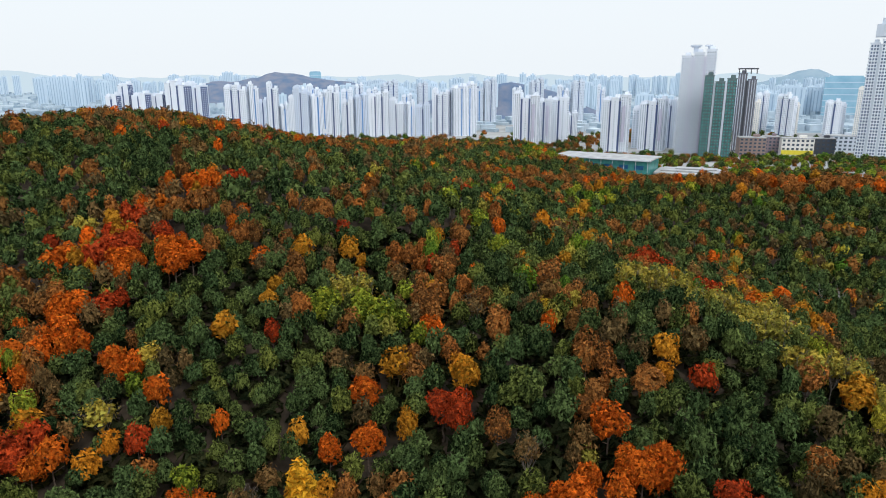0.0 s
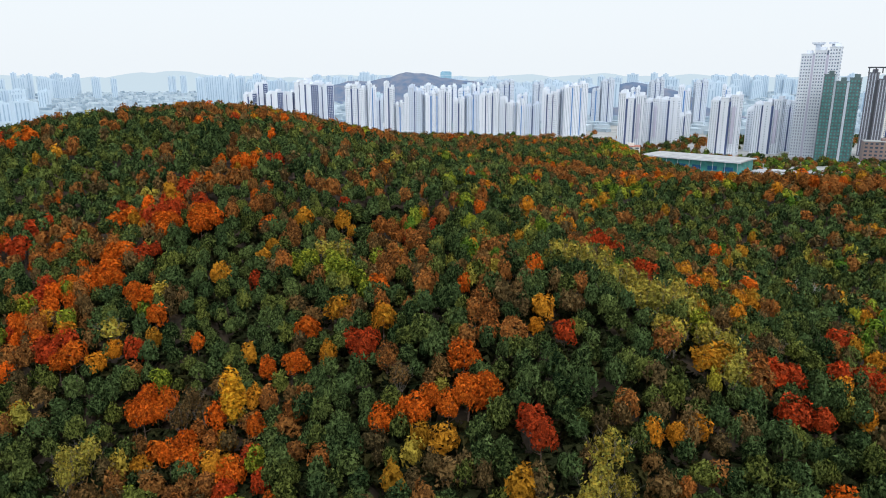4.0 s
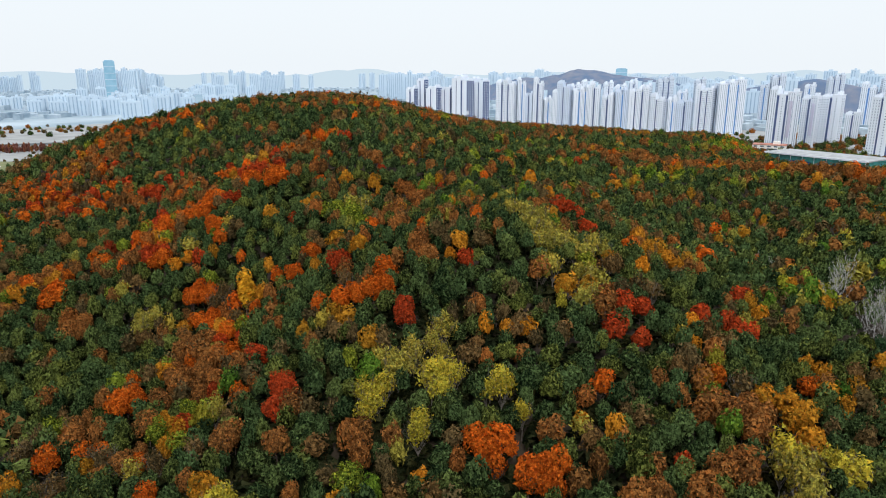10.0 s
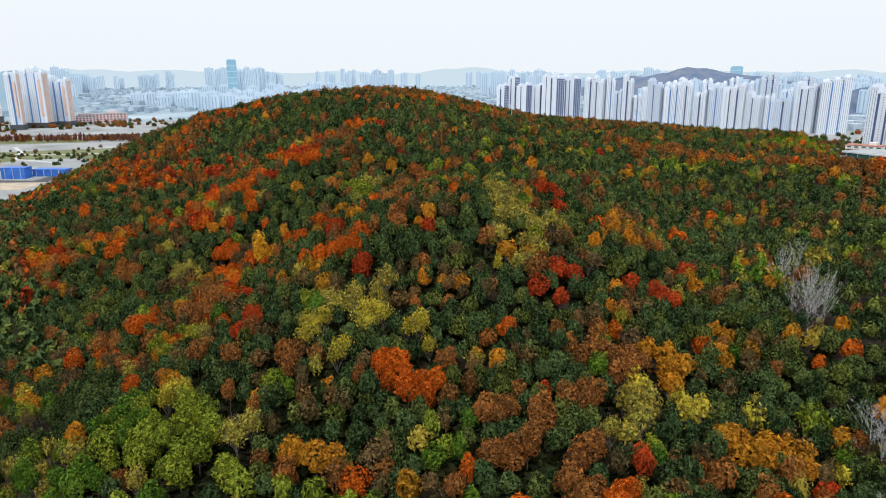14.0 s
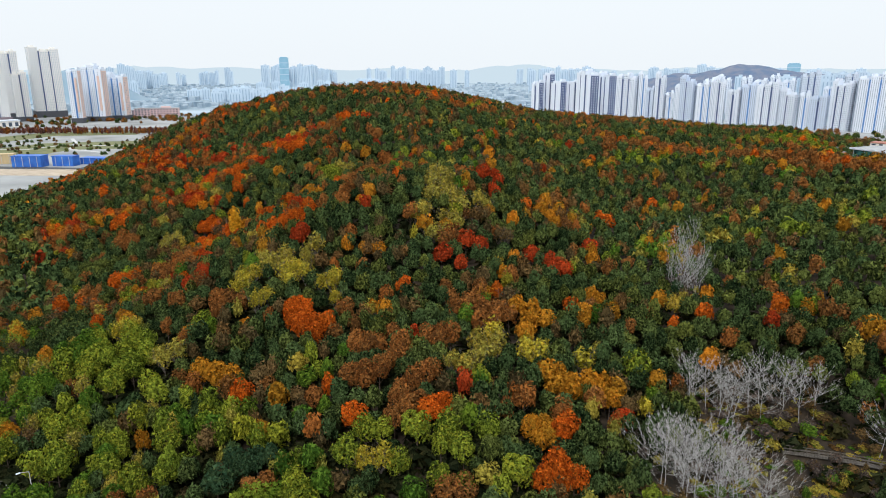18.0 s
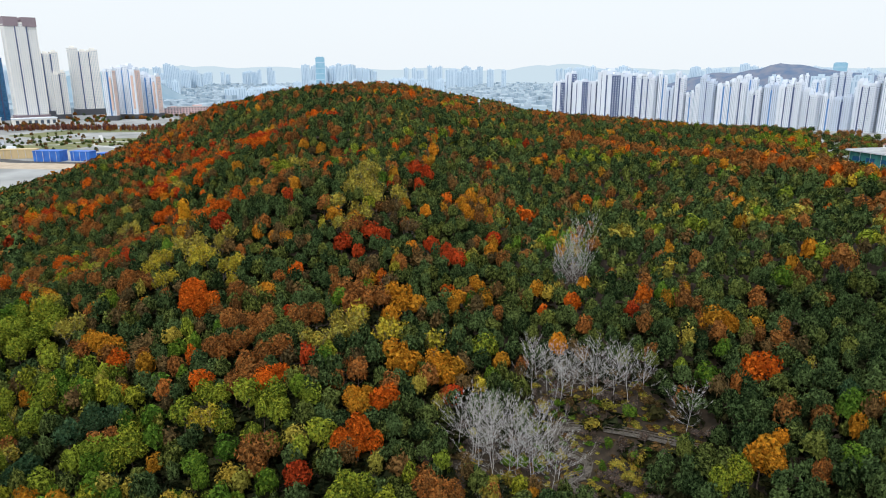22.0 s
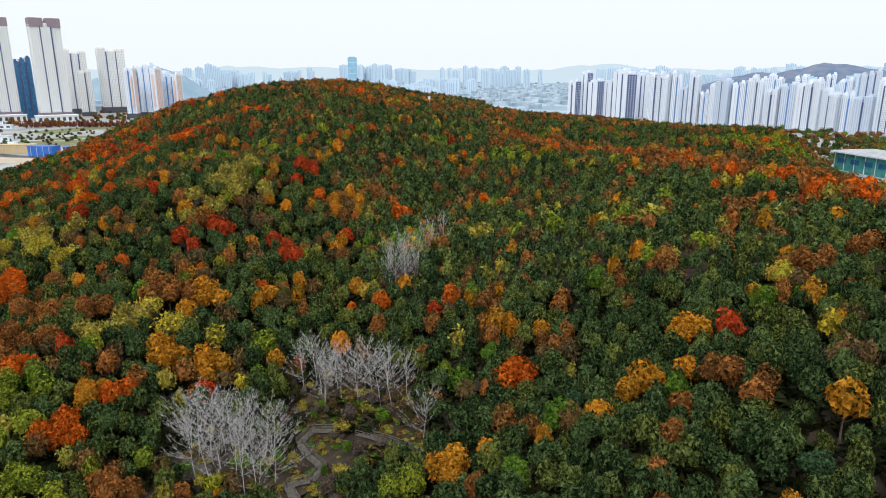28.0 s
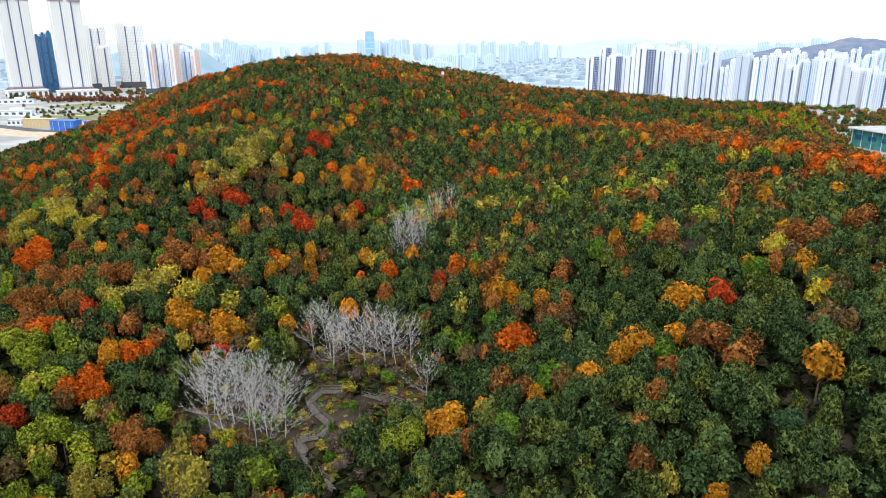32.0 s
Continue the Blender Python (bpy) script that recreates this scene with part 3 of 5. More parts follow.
MARKED["lime"] += [(-13, 112, 2.1), (-46, 85, 2.5), (62, -9, 5.4), (47, 10, 5.0), (54, -2, 5.1), (57, 13, 3.9), (75, 8, 3.3), (107, 26, 3.3), (108, 32, 3.8), (107, 15, 4.3), (116, 30, 2.4), (124, 32, 2.7), (133, 180, 2.7)]
MARKED["green"] = [(195, 72, 2.2), (210, 124, 2.4), (204, 94, 2.7), (171, 111, 2.9), (205, 160, 3.1), (167, 156, 2.9), (71, -15, 4.3), (80, -13, 3.6), (121, 22, 3.1), (50, 1, 3.8), (94, 71, 2.7), (105, 10, 3.6)]
MARKED["brown"] = [(228, 141, 4.0), (174, 203, 2.7), (104, 217, 3.0), (71, 114, 3.5), (94, 87, 3.0), (-36, 80, 4.4), (-82, 154, 4.0), (-3, 120, 2.9), (-83, 166, 3.5), (-63, 179, 2.9), (-52, 199, 2.8), (5, 82, 2.5), (88, 208, 3.6)]
MARKED["teal"] = [(118, 129, 2.2), (235, 116, 2.6), (196, 116, 2.3), (93, 14, 4.2), (94, 8, 3.4), (97, 0, 3.8), (95, 18, 2.3)]

# leafless groves in the hollow and up the gully: x, y, height
BARE = [(143, 66, 12), (146, 73, 12), (149, 76, 12), (152, 79, 11), (157, 77, 11), (163, 71, 10), (156, 66, 11), (151, 64, 12), (138, 96, 12), (147, 93, 12), (153, 105, 12),
        (150, 103, 13), (147, 66, 13), (150, 69, 12), (153, 66, 13), (155, 70, 12), (151, 73, 13), (157, 73, 11), (159, 70, 12), (161, 75, 11), (148, 71, 12), (145, 69, 12), (154, 76, 12),
        (140, 92, 13), (142, 95, 13), (145, 94, 12), (147, 97, 13), (149, 100, 13), (152, 98, 12), (155, 102, 13), (158, 103, 13), (160, 105, 12), (173, 100, 12), (144, 98, 12),
        (120, 128, 15), (118, 131, 16), (122, 132, 15), (117, 135, 16), (121, 136, 15), (115, 132, 14), (119, 134, 17), (108, 150, 15), (110, 154, 16), (109, 148, 14), (89, 171, 9), (92, 169, 9)]
GLADE = np.array([(150, 68, 9), (157, 73, 8), (143, 95, 7), (150, 99, 7), (157, 102, 7), (160, 85, 9), (166, 78, 6), (175, 75, 5), (183, 75, 5), (166, 96, 7), (174, 98, 6),
                  (120, 131, 6), (116, 133, 5), (109, 152, 4), (151, 88, 6), (172, 86, 6)], float)

def line_gap(x, y, pts):
    """Distance to a line of points on the plan."""
    d = np.full(len(x), 1e9)
    for (x0, y0), (x1, y1) in zip(pts, pts[1:]):
        t = (((x - x0) * (x1 - x0) + (y - y0) * (y1 - y0)) / ((x1 - x0) ** 2 + (y1 - y0) ** 2)).clip(0, 1)
        d = np.minimum(d, np.hypot(x - x0 - t * (x1 - x0), y - y0 - t * (y1 - y0)))
    return d


# the boarded footpath through the hollow and its branch
WALK = [(196, 74), (182.6, 74.7), (175, 74.9), (166, 76.4), (161.5, 77.2), (163, 81.5), (161.4, 84.7), (156, 84.2), (152, 84.4), (150.5, 88), (154, 92)]
BRANCH = [(158, 94.5), (165.9, 96.8), (171.8, 97.6), (180, 97.5)]

# where the hill is wooded: one tree on each cell of a shaken grid
SPACE = 3.7
cols, rows_ = np.meshgrid(np.arange(-345, 365, SPACE), np.arange(-30, 600, SPACE * 0.87))
cols[1::2] += SPACE / 2
tx = (cols + rng.uniform(-0.36, 0.36, cols.shape) * SPACE).ravel()
ty = (rows_ + rng.uniform(-0.36, 0.36, cols.shape) * SPACE).ravel()
keep = hill_mask(tx, ty) > 0.02
tx, ty = tx[keep], ty[keep]
free = np.ones(len(tx), bool)
for some in MARKED.values():
    for x, y, r in some:
        free &= np.hypot(tx - x, ty - y) > 0.7 * r + 1.3
free &= (line_gap(tx, ty, WALK) > 4.2)
gap = np.min(np.hypot(tx[:, None] - GLADE[:, 0], ty[:, None] - GLADE[:, 1]) - GLADE[:, 2], 1)
shrub = free & (gap < 0)
free &= gap > 0
free &= np.hypot(tx - 64, ty + 15) > 12


def waves(x, y, scale, seed):
    """Soft random field, about 0 to 1."""
    r = np.random.default_rng(seed)
    v = np.zeros(len(x))
    for k in range(9):
        a, p = r.uniform(0, 2 * math.pi), r.uniform(0, 2 * math.pi)
        f = r.uniform(0.6, 1.6) / scale
        v += np.sin((x * math.cos(a) + y * math.sin(a)) * f * 2 * math.pi + p)
    return 0.5 + v / 7.0


# shares of each kind, stand by stand
KINDS = ["pine", "oak", "brown", "orange", "amber", "straw", "lime", "red", "green", "yellow"]
share = np.tile(np.array([0.80, 0.055, 0.072, 0.002, 0.024, 0.016, 0.013, 0.001, 0.013, 0.004]), (len(tx), 1))
STANDS = [
    ((tx < 78) & (ty < 215), (0.72, 0.085, 0.115, 0.006, 0.028, 0.018, 0.014, 0.003, 0.009, 0.002)),
    (line_gap(tx, ty, [(0, 283), (22, 281), (51, 288), (77, 290), (123, 264), (145, 259), (168, 257), (188, 246), (240, 245)]) < 10, (0.05, 0.66, 0.10, 0.10, 0.07, 0.01, 0.01, 0, 0, 0)),
    ((np.hypot((tx + 115) / 1.5, ty - 265) < 42), (0.38, 0.34, 0.18, 0.03, 0.03, 0.02, 0.02, 0, 0, 0)),
    ((tx < -20) & (ty > 275), (0.64, 0.18, 0.13, 0.01, 0.02, 0.01, 0.01, 0, 0, 0)),
    ((tx > -20) & (ty > 300), (0.74, 0.11, 0.10, 0.005, 0.02, 0.015, 0, 0, 0.01, 0)),
    (line_gap(tx, ty, [(-50, 320), (-20, 345), (-42, 375), (-12, 396), (4, 476)]) < 8, (0.3, 0.36, 0.26, 0.02, 0.04, 0.02, 0, 0, 0, 0)),
    (np.hypot(tx - 50, (ty - 478) / 1.4) < 25, (0.2, 0.08, 0.02, 0.02, 0.05, 0.1, 0.38, 0, 0.15, 0)),
    ((tx < -40) & (ty < 235), (0.80, 0.075, 0.09, 0.008, 0.01, 0.008, 0.004, 0.004, 0.001, 0)),
    (line_gap(tx, ty, [(-194, 190), (-203, 168), (-178, 126), (-214, 112), (-215, 80)]) < 13, (0.16, 0.34, 0.14, 0.22, 0.06, 0.01, 0.01, 0.06, 0, 0)),
    (line_gap(tx, ty, [(-110, 133), (-133, 123), (-165, 108)]) < 11, (0.16, 0.36, 0.14, 0.16, 0.02, 0, 0, 0.16, 0, 0)),
    (line_gap(tx, ty, [(-80, 170), (-91, 149), (-90, 127), (-86, 105), (-81, 89), (-95, 74), (-103, 60), (-95, 41)]) < 10, (0.10, 0.30, 0.16, 0.26, 0.06, 0.03, 0.03, 0.06, 0, 0)),
    (line_gap(tx, ty, [(-28, 74), (-17, 55), (-10, 41), (0, 27)]) < 10, (0.15, 0.30, 0.16, 0.18, 0.08, 0.03, 0.02, 0.08, 0, 0)),
    (line_gap(tx, ty, [(28, 250), (56, 260)]) < 9, (0.35, 0.06, 0.03, 0, 0.03, 0.1, 0.25, 0, 0.18, 0)),
    ((tx > 20) & (tx < 105) & (ty < 22), (0.26, 0.03, 0.05, 0, 0.02, 0.12, 0.32, 0, 0.2, 0)),
    ((tx > 105) & (tx < 210) & (ty < 45), (0.42, 0.06, 0.08, 0, 0.05, 0.17, 0.12, 0, 0.10, 0)),
    ((tx > 178) & (ty < 150), (0.93, 0.03, 0.01, 0, 0.01, 0.01, 0, 0, 0.01, 0)),
]
for where, parts_ in STANDS:
    share[where] = parts_
u = rng.uniform(0, 1, len(tx)) * 0.9 + waves(tx, ty, 34, 3).clip(0, 1) * 0.75
u = np.argsort(np.argsort(u)) / len(u)
kind = (u[:, None] > np.cumsum(share, 1)).sum(1).clip(0, len(KINDS) - 1)
tz = land(tx, ty)
# the slopes that look on the flight line; the far sides carry a coarser wood
FACE = np.array([(-110, 40), (0, 15), (50, -14), (125, -14), (215, 40), (262, 85), (275, 150), (275, 200), (265, 290), (220, 330), (130, 440), (90, 510), (40, 590),
                 (-60, 480), (-100, 330), (-180, 275), (-290, 240), (-310, 170), (-230, 90)], float)


def within(x, y, ring):
    inside = np.zeros(len(x), bool)
    for (x0, y0), (x1, y1) in zip(ring, np.roll(ring, -1, 0)):
        inside ^= ((y0 > y) != (y1 > y)) & (x < (x1 - x0) * (y - y0) / (y1 - y0 + 1e-12) + x0)
    return inside


near = np.min(np.hypot(tx[:, None] - STATIONS[:, 0], ty[:, None] - STATIONS[:, 1]), 1)
tier = np.where(near < 90, 0, np.where(near < 165, 1, 2))
tier[~within(tx, ty, FACE)] = 3
wide = rng.uniform(0.72, 1.22, len(tx)) * np.where(kind == 0, 4.0, 4.5)

CAPS = {"pine": 298, "oak": 90, "brown": 45, "amber": 30}
# the nearest trees of each kind are things of their own
single = np.zeros(len(tx), bool)
for k, name in enumerate(KINDS):
    order = np.argsort(near + np.where(free & (kind == k), 0, 1e6))
    order = order[: min(CAPS.get(name, 60), int((free & (kind == k) & (tier == 0)).sum()))]
    single[order] = True
    for i in order:
        plant(name, float(tx[i]), float(ty[i]), float(wide[i]), z=float(tz[i]))
for name, some in MARKED.items():
    for x, y, r in some:
        if hill_mask(np.array([x]), np.array([y]))[0] > 0.3:
            n = max(1, round((r / 2.5) ** 2)) if r > 3.4 else 1
            for k in range(n):
                a, d = 2.4 * k + x, r * 0.66 * math.sqrt((k + 0.5) / n) * (n > 1)
                plant("pine" if x < -88 and int(x * 7 + y * 3 + k) % 5 < 2 else name, x + d * math.cos(a), y + d * math.sin(a), 1.95 * r if n == 1 else random.uniform(4.4, 6.4))
plant("ginkgo", -27, 80, 9.5, 1.15, "spire", words=("ginkgo_tree", "slender amber-yellow tree of columnar shape", "columnar tree"))
for k in range(300):
    gx_, gy_, gr = GLADE[k % len(GLADE)]
    a, d = rng.uniform(0, 6.28), gr * math.sqrt(rng.uniform(0, 1.2))
    x, y = float(gx_ + d * math.cos(a)), float(gy_ + d * math.sin(a))
    if line_gap(np.array([x]), np.array([y]), WALK)[0] > 2.2 and line_gap(np.array([x]), np.array([y]), BRANCH)[0] > 1.8:
        plant(("brown", "twig", "green", "twig", "brown", "twig", "twig", "straw")[int(rng.integers(8))], x, y, rng.uniform(1.4, 4.2), rng.uniform(0.18, 0.5),
              words=("shrub", "low twiggy shrub on the floor of the hollow", "shrub"))

for k, name in enumerate(KINDS):
    for g in range(4):
        pick = np.nonzero(free & ~single & (kind == k) & (tier == g))[0]
        if not len(pick):
            continue
        shape = SHAPE.get(name, "dome")
        quads, tints = [], []
        for i in pick:
            q = CLOUDS[shape, max(g, 1)][int(rng.integers(VARIANTS))]
            a, s = rng.uniform(0, 2 * math.pi), wide[i]
            c, sn, t = math.cos(a) * s, math.sin(a) * s, (0.6 + 0.4 * s / NOMINAL) * rng.uniform(0.8, 1.22)
            p = np.empty_like(q)
            p[..., 0] = q[..., 0] * c - q[..., 1] * sn + tx[i]
            p[..., 1] = q[..., 0] * sn + q[..., 1] * c + ty[i]
            p[..., 2] = (q[..., 2] * RISE + CROWN_FOOT) * t + tz[i]
            quads.append(p)
            tints.append(np.full(len(q), rng.uniform()))
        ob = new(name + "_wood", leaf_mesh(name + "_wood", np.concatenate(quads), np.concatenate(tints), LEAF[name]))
        tagged(ob, f"dense {LABELS[name][1].split(' with ')[0]} crowns covering the hillside", "woodland", kind="stuff")

# added dark leaf layer, standing for deep shade in the gaps between the trunks
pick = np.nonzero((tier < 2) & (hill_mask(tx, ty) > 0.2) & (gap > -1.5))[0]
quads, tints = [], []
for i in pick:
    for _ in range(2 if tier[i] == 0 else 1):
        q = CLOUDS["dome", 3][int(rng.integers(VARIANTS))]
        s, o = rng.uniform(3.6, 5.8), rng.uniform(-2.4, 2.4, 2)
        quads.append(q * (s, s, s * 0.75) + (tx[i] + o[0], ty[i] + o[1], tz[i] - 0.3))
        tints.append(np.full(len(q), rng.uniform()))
tagged(new("undergrowth", leaf_mesh("undergrowth", np.concatenate(quads), np.concatenate(tints), LEAF["gap_shade"])), "added dark leaf layer standing for shade between the trunks", "undergrowth", kind="stuff")

bares = [bare_meshes(k) for k in range(4)]
bare_proto = {}
for k, (x, y, h) in enumerate(BARE):
    m = pose(x, y, at(x, y), 0, 0, k * 67)
    if k % 4 not in bare_proto:
        ob = new("bare_tree")
        tagged(ob, "leafless tree with pale grey trunk and upswept branches", "bare tree", "bare trees in the hollow")
        part("trunk", bares[k % 4][0], ob)
        part("branching", bares[k % 4][1], ob, "pale bare twigs", "stuff")
        bare_proto[k % 4] = ob
        ob.matrix_basis = m
    else:
        bare_proto[k % 4].scale = (1, 1, 1)
        ob = copy_thing(bare_proto[k % 4], m)
    grow = h / 12.5 * (1.15 if y < 85 else 1.0)
    slim = 0.62 if y > 120 else 1.05
    ob.scale = (grow * slim, grow * slim, grow)
for ob in bare_proto.values():
    ob.scale = (1, 1, 1)

# dry grass and low weeds on the floor of the hollow
for name, word in (("straw", "dry straw-coloured"), ("brown", "withered brown"), ("green", "short green")):
    quads, tints = [], []
    for k in range(420 if name != "green" else 150):
        cx, cy, cr = GLADE[int(rng.integers(len(GLADE)))]
        a, d = rng.uniform(0, 6.28), cr * 1.1 * math.sqrt(rng.uniform())
        x, y = cx + d * math.cos(a), cy + d * math.sin(a)
        if line_gap(np.array([x]), np.array([y]), WALK)[0] < 1.3 or line_gap(np.array([x]), np.array([y]), BRANCH)[0] < 1.2:
            continue
        q = CLOUDS["dome", 2][int(rng.integers(VARIANTS))][:90]
        s = rng.uniform(0.9, 2.4)
        quads.append(q * (s, s, s * 0.4) + (x, y, at(x, y) - 0.1))
        tints.append(np.full(len(q), rng.uniform()))
    tagged(new("grass", leaf_mesh("grass", np.concatenate(quads), np.concatenate(tints), LEAF[name])), word + " grass and weeds between the bare trees", "grass", kind="stuff")

# ---- the town ----
def painted(name, colour, rough=0.7, streak=0.06):
    """Weathered wall paint: faint blotches and rain streaks that run down."""
    m, n, l = nodes_of(name)
    p = n["Principled BSDF"]
    p.inputs["Roughness"].default_value = rough
    geo, mp, tex = n.new("ShaderNodeNewGeometry"), n.new("ShaderNodeMapping"), n.new("ShaderNodeTexNoise")
    mp.inputs["Scale"].default_value = (0.5, 0.5, 0.05)
    tex.inputs["Scale"].default_value, tex.inputs["Detail"].default_value = 1.0, 5.0
    l.new(geo.outputs["Position"], mp.inputs[0])
    l.new(mp.outputs[0], tex.inputs["Vector"])
    info = n.new("ShaderNodeObjectInfo")
    add = n.new("ShaderNodeMath")
    add.operation = "MULTIPLY_ADD"
    add.inputs[1].default_value = 0.35
    l.new(info.outputs["Random"], add.inputs[0])
    l.new(tex.outputs[0], add.inputs[2])
    ramp = n.new("ShaderNodeValToRGB")
    low = tuple(c * (1 - 3 * streak) for c in colour)
    ramp.color_ramp.elements[0].position, ramp.color_ramp.elements[0].color = 0.3, (*low, 1)
    ramp.color_ramp.elements[1].position, ramp.color_ramp.elements[1].color = 0.85, (*colour, 1)
    l.new(add.outputs[0], ramp.inputs[0])
    l.new(ramp.outputs[0], p.inputs["Base Color"])
    return m


def glass(name, colour, rough=0.12):
    m = surface(name, tuple(c * 0.6 for c in colour), colour, rough, 3.0)
    m.node_tree.nodes["Principled BSDF"].inputs["Specular IOR Level"].default_value = 0.6
    return m


WHITE = painted("white_wall_paint", (0.76, 0.81, 0.89), 0.7, 0.03)
ICE = painted("ice_blue_wall_paint", (0.62, 0.70, 0.83), 0.7, 0.04)
GREYW = painted("pale_grey_wall_paint", (0.60, 0.66, 0.75), 0.7, 0.04)
CREAM = painted("cream_wall_paint", (0.84, 0.82, 0.78), 0.7, 0.03)
PEACH = painted("peach_wall_paint", (0.78, 0.56, 0.48), 0.7, 0.04)
NAVYP = painted("navy_wall_paint", (0.07, 0.11, 0.24))
BLUEP = painted("blue_wall_paint", (0.10, 0.25, 0.55))
MAUVE = painted("mauve_stone_cladding", (0.27, 0.21, 0.24))
BROWN = painted("brown_stone_cladding", (0.33, 0.24, 0.22))
DARK = painted("charcoal_cladding", (0.07, 0.075, 0.09))
LILAC = painted("lilac_panel_paint", (0.55, 0.54, 0.68))
PANE = glass("window_glass", (0.10, 0.13, 0.18))
HAZEPANE = glass("silvery_window_glass", (0.52, 0.59, 0.68))
NAVYPANE = glass("navy_window_glass", (0.15, 0.21, 0.34))
SKYPANE = glass("pale_window_glass", (0.40, 0.48, 0.60))
SEAPANE = glass("dark_green_glass", (0.12, 0.19, 0.20))
STEEL = painted("dark_grey_cladding", (0.15, 0.155, 0.19))
BPANE = glass("blue_curtain_glass", (0.035, 0.15, 0.33))
BPANE2 = glass("bright_blue_curtain_glass", (0.06, 0.22, 0.44))
GPANE = glass("green_curtain_glass", (0.09, 0.36, 0.35))
ROOFING = surface("flat_roof_screed", (0.28, 0.29, 0.30), (0.45, 0.46, 0.47), 0.9, 4.0)


def facade(panes, w, h, y, storeys, cols, wide, tall, z0, turn, off=0.0, skip=()):
    """Window panes on one face at distance y from the axis, 0.1 proud of the wall."""
    step = (h - z0) / storeys
    for c in range(cols):
        if c in skip:
            continue
        u = off + (c + 0.5) / cols * w - w / 2
        cx, cy = u * math.cos(turn) - y * math.sin(turn), u * math.sin(turn) + y * math.cos(turn)
        for k in range(storeys):
            panes.add(cx, cy, z0 + step * (k + 0.32), w / cols * wide, 0.2, step * tall, turn)


def toward(x, y, off=0.0):
    """Turn, in degrees, that faces a building's front to the hill."""
    return math.degrees(math.atan2(150 - x, y + 20)) + off


def apartment(x, y, w, h, wall, accent, off=0.0, deep=0.55, cols=None, panel=None, storey=2.8, fin=True, label="", podium=None, wide=0.4, tall=0.46, crown=None, pane=None, side=None, blank=()):
    """A tower block: wings side by side with dark slots between, windows, podium, roof houses and a slanting fin."""
    d = max(9.0, w * deep)
    b = thing("apartment_building", x, y, 0, toward(x, y, off), label or "white-painted high-rise apartment block with rows of small windows", "apartment building", "tower blocks beyond the hill")
    n = 1 if w < 11 else 2 if w < 24 else 3
    cut = w / n
    for k in range(n):
        cx = -w / 2 + cut * (k + 0.5)
        hk = h - (0, storey * 2, storey)[(k + int(abs(x))) % 3] * (n > 1)
        yk = (0, 1.6, 0.6)[(k + int(abs(y))) % 3]
        body = Boxes().add(cx, yk, 0, cut - 1.9, d, hk)
        body.add(cx, yk, hk, cut - 0.9, d + 0.4, 0.9)
        ob = part("wing", body.mesh("wing", wall), b)
        c = cols or max(2, round(cut / 3.4))
        st = max(3, round(hk / storey))
        sub = Boxes()
        for turn in (0.0,) if k not in blank else ():
            facade(sub, cut - 2.6, hk - 1.2, -d / 2, st, c, wide, tall, 0.5, turn)
        for turn in ((math.pi / 2,) if k == n - 1 else ()) + ((-math.pi / 2,) if k == 0 else ()):
            facade(sub, d * 0.72, hk - storey, -(cut - 1.9) / 2 - 0.25, st - 1, 3 if side else 2, wide, tall, 0.8, turn)
        if k in blank:
            facade(sub, cut * 0.3, hk - storey, -d / 2, st - 1, 1, 0.4, 0.4, 1.0, 0.0)
        q = np.concatenate(sub.v) + (cx, yk, 0)
        me = mesh_of("window", q.tolist(), sub.f, [pane or SKYPANE])
        part("window", me, ob, "rows of blue-grey windows", "stuff")
        house = Boxes().add(cx + 0.8, yk + d * 0.1, hk + 0.9, cut * 0.42, d * 0.5, 3.2)
        part("roof_house", house.mesh("roof_house", crown or wall), ob)
        if fin and k == 0:
            slab = Boxes().add(cx - 1.2, yk - d * 0.25, hk + 0.9, cut * 0.55, 0.5, 4.4)
            slab.v[0][[1, 3], 2] -= 2.6
            part("roof_fin", slab.mesh("roof_fin", wall), ob)
        if k:
            part("recess", Boxes().add(cx - cut / 2, 0.6, 0, 2.2, d - 0.4, h - storey * 2.2).mesh("recess", accent), b, "dark recess between the wings")
    if side:
        for s in (-1, 1):
            part("side_wall", Boxes().add(s * (w / 2 - 0.92), yk, 0, 0.36, d * 0.82, hk - 1.5).mesh("side_wall", side), b, "painted side wall")
    if panel:
        part("gable_panel", Boxes().add(w / 2 - cut * 0.5, -d / 2 - 0.2, h * 0.2, cut * 0.3, 1.6, h * 0.62).mesh("gable_panel", panel), b, "tinted painted panel")
    if podium:
        part("podium", Boxes().add(0, 0.6, 0, w * 1.02, d + 4, h * 0.09).mesh("podium", podium), b, "stone-clad lower storeys")
    return b


# windows as wide bays, as tall strips of glazing, or small and square
GLAZING = ({"wide": 0.5, "tall": 0.4}, {"wide": 0.28, "tall": 0.86}, {"wide": 0.36, "tall": 0.55})
FRONT = [(-329, 903, 30, 63), (-309, 912, 15, 61), (-298, 917, 12, 49), (-285, 921, 15, 59), (-272, 926, 12, 44), (-262, 931, 9, 51), (-249, 935, 22, 61),
         (-226, 943, 27, 61), (-207, 949, 17, 58), (-188, 954, 18, 49), (-170, 959, 20, 54), (-145, 965, 29, 55), (-120, 971, 22, 50), (-101, 975, 14, 39),
         (-83, 978, 22, 42), (-57, 982, 26, 60), (-25, 986, 37, 66)]
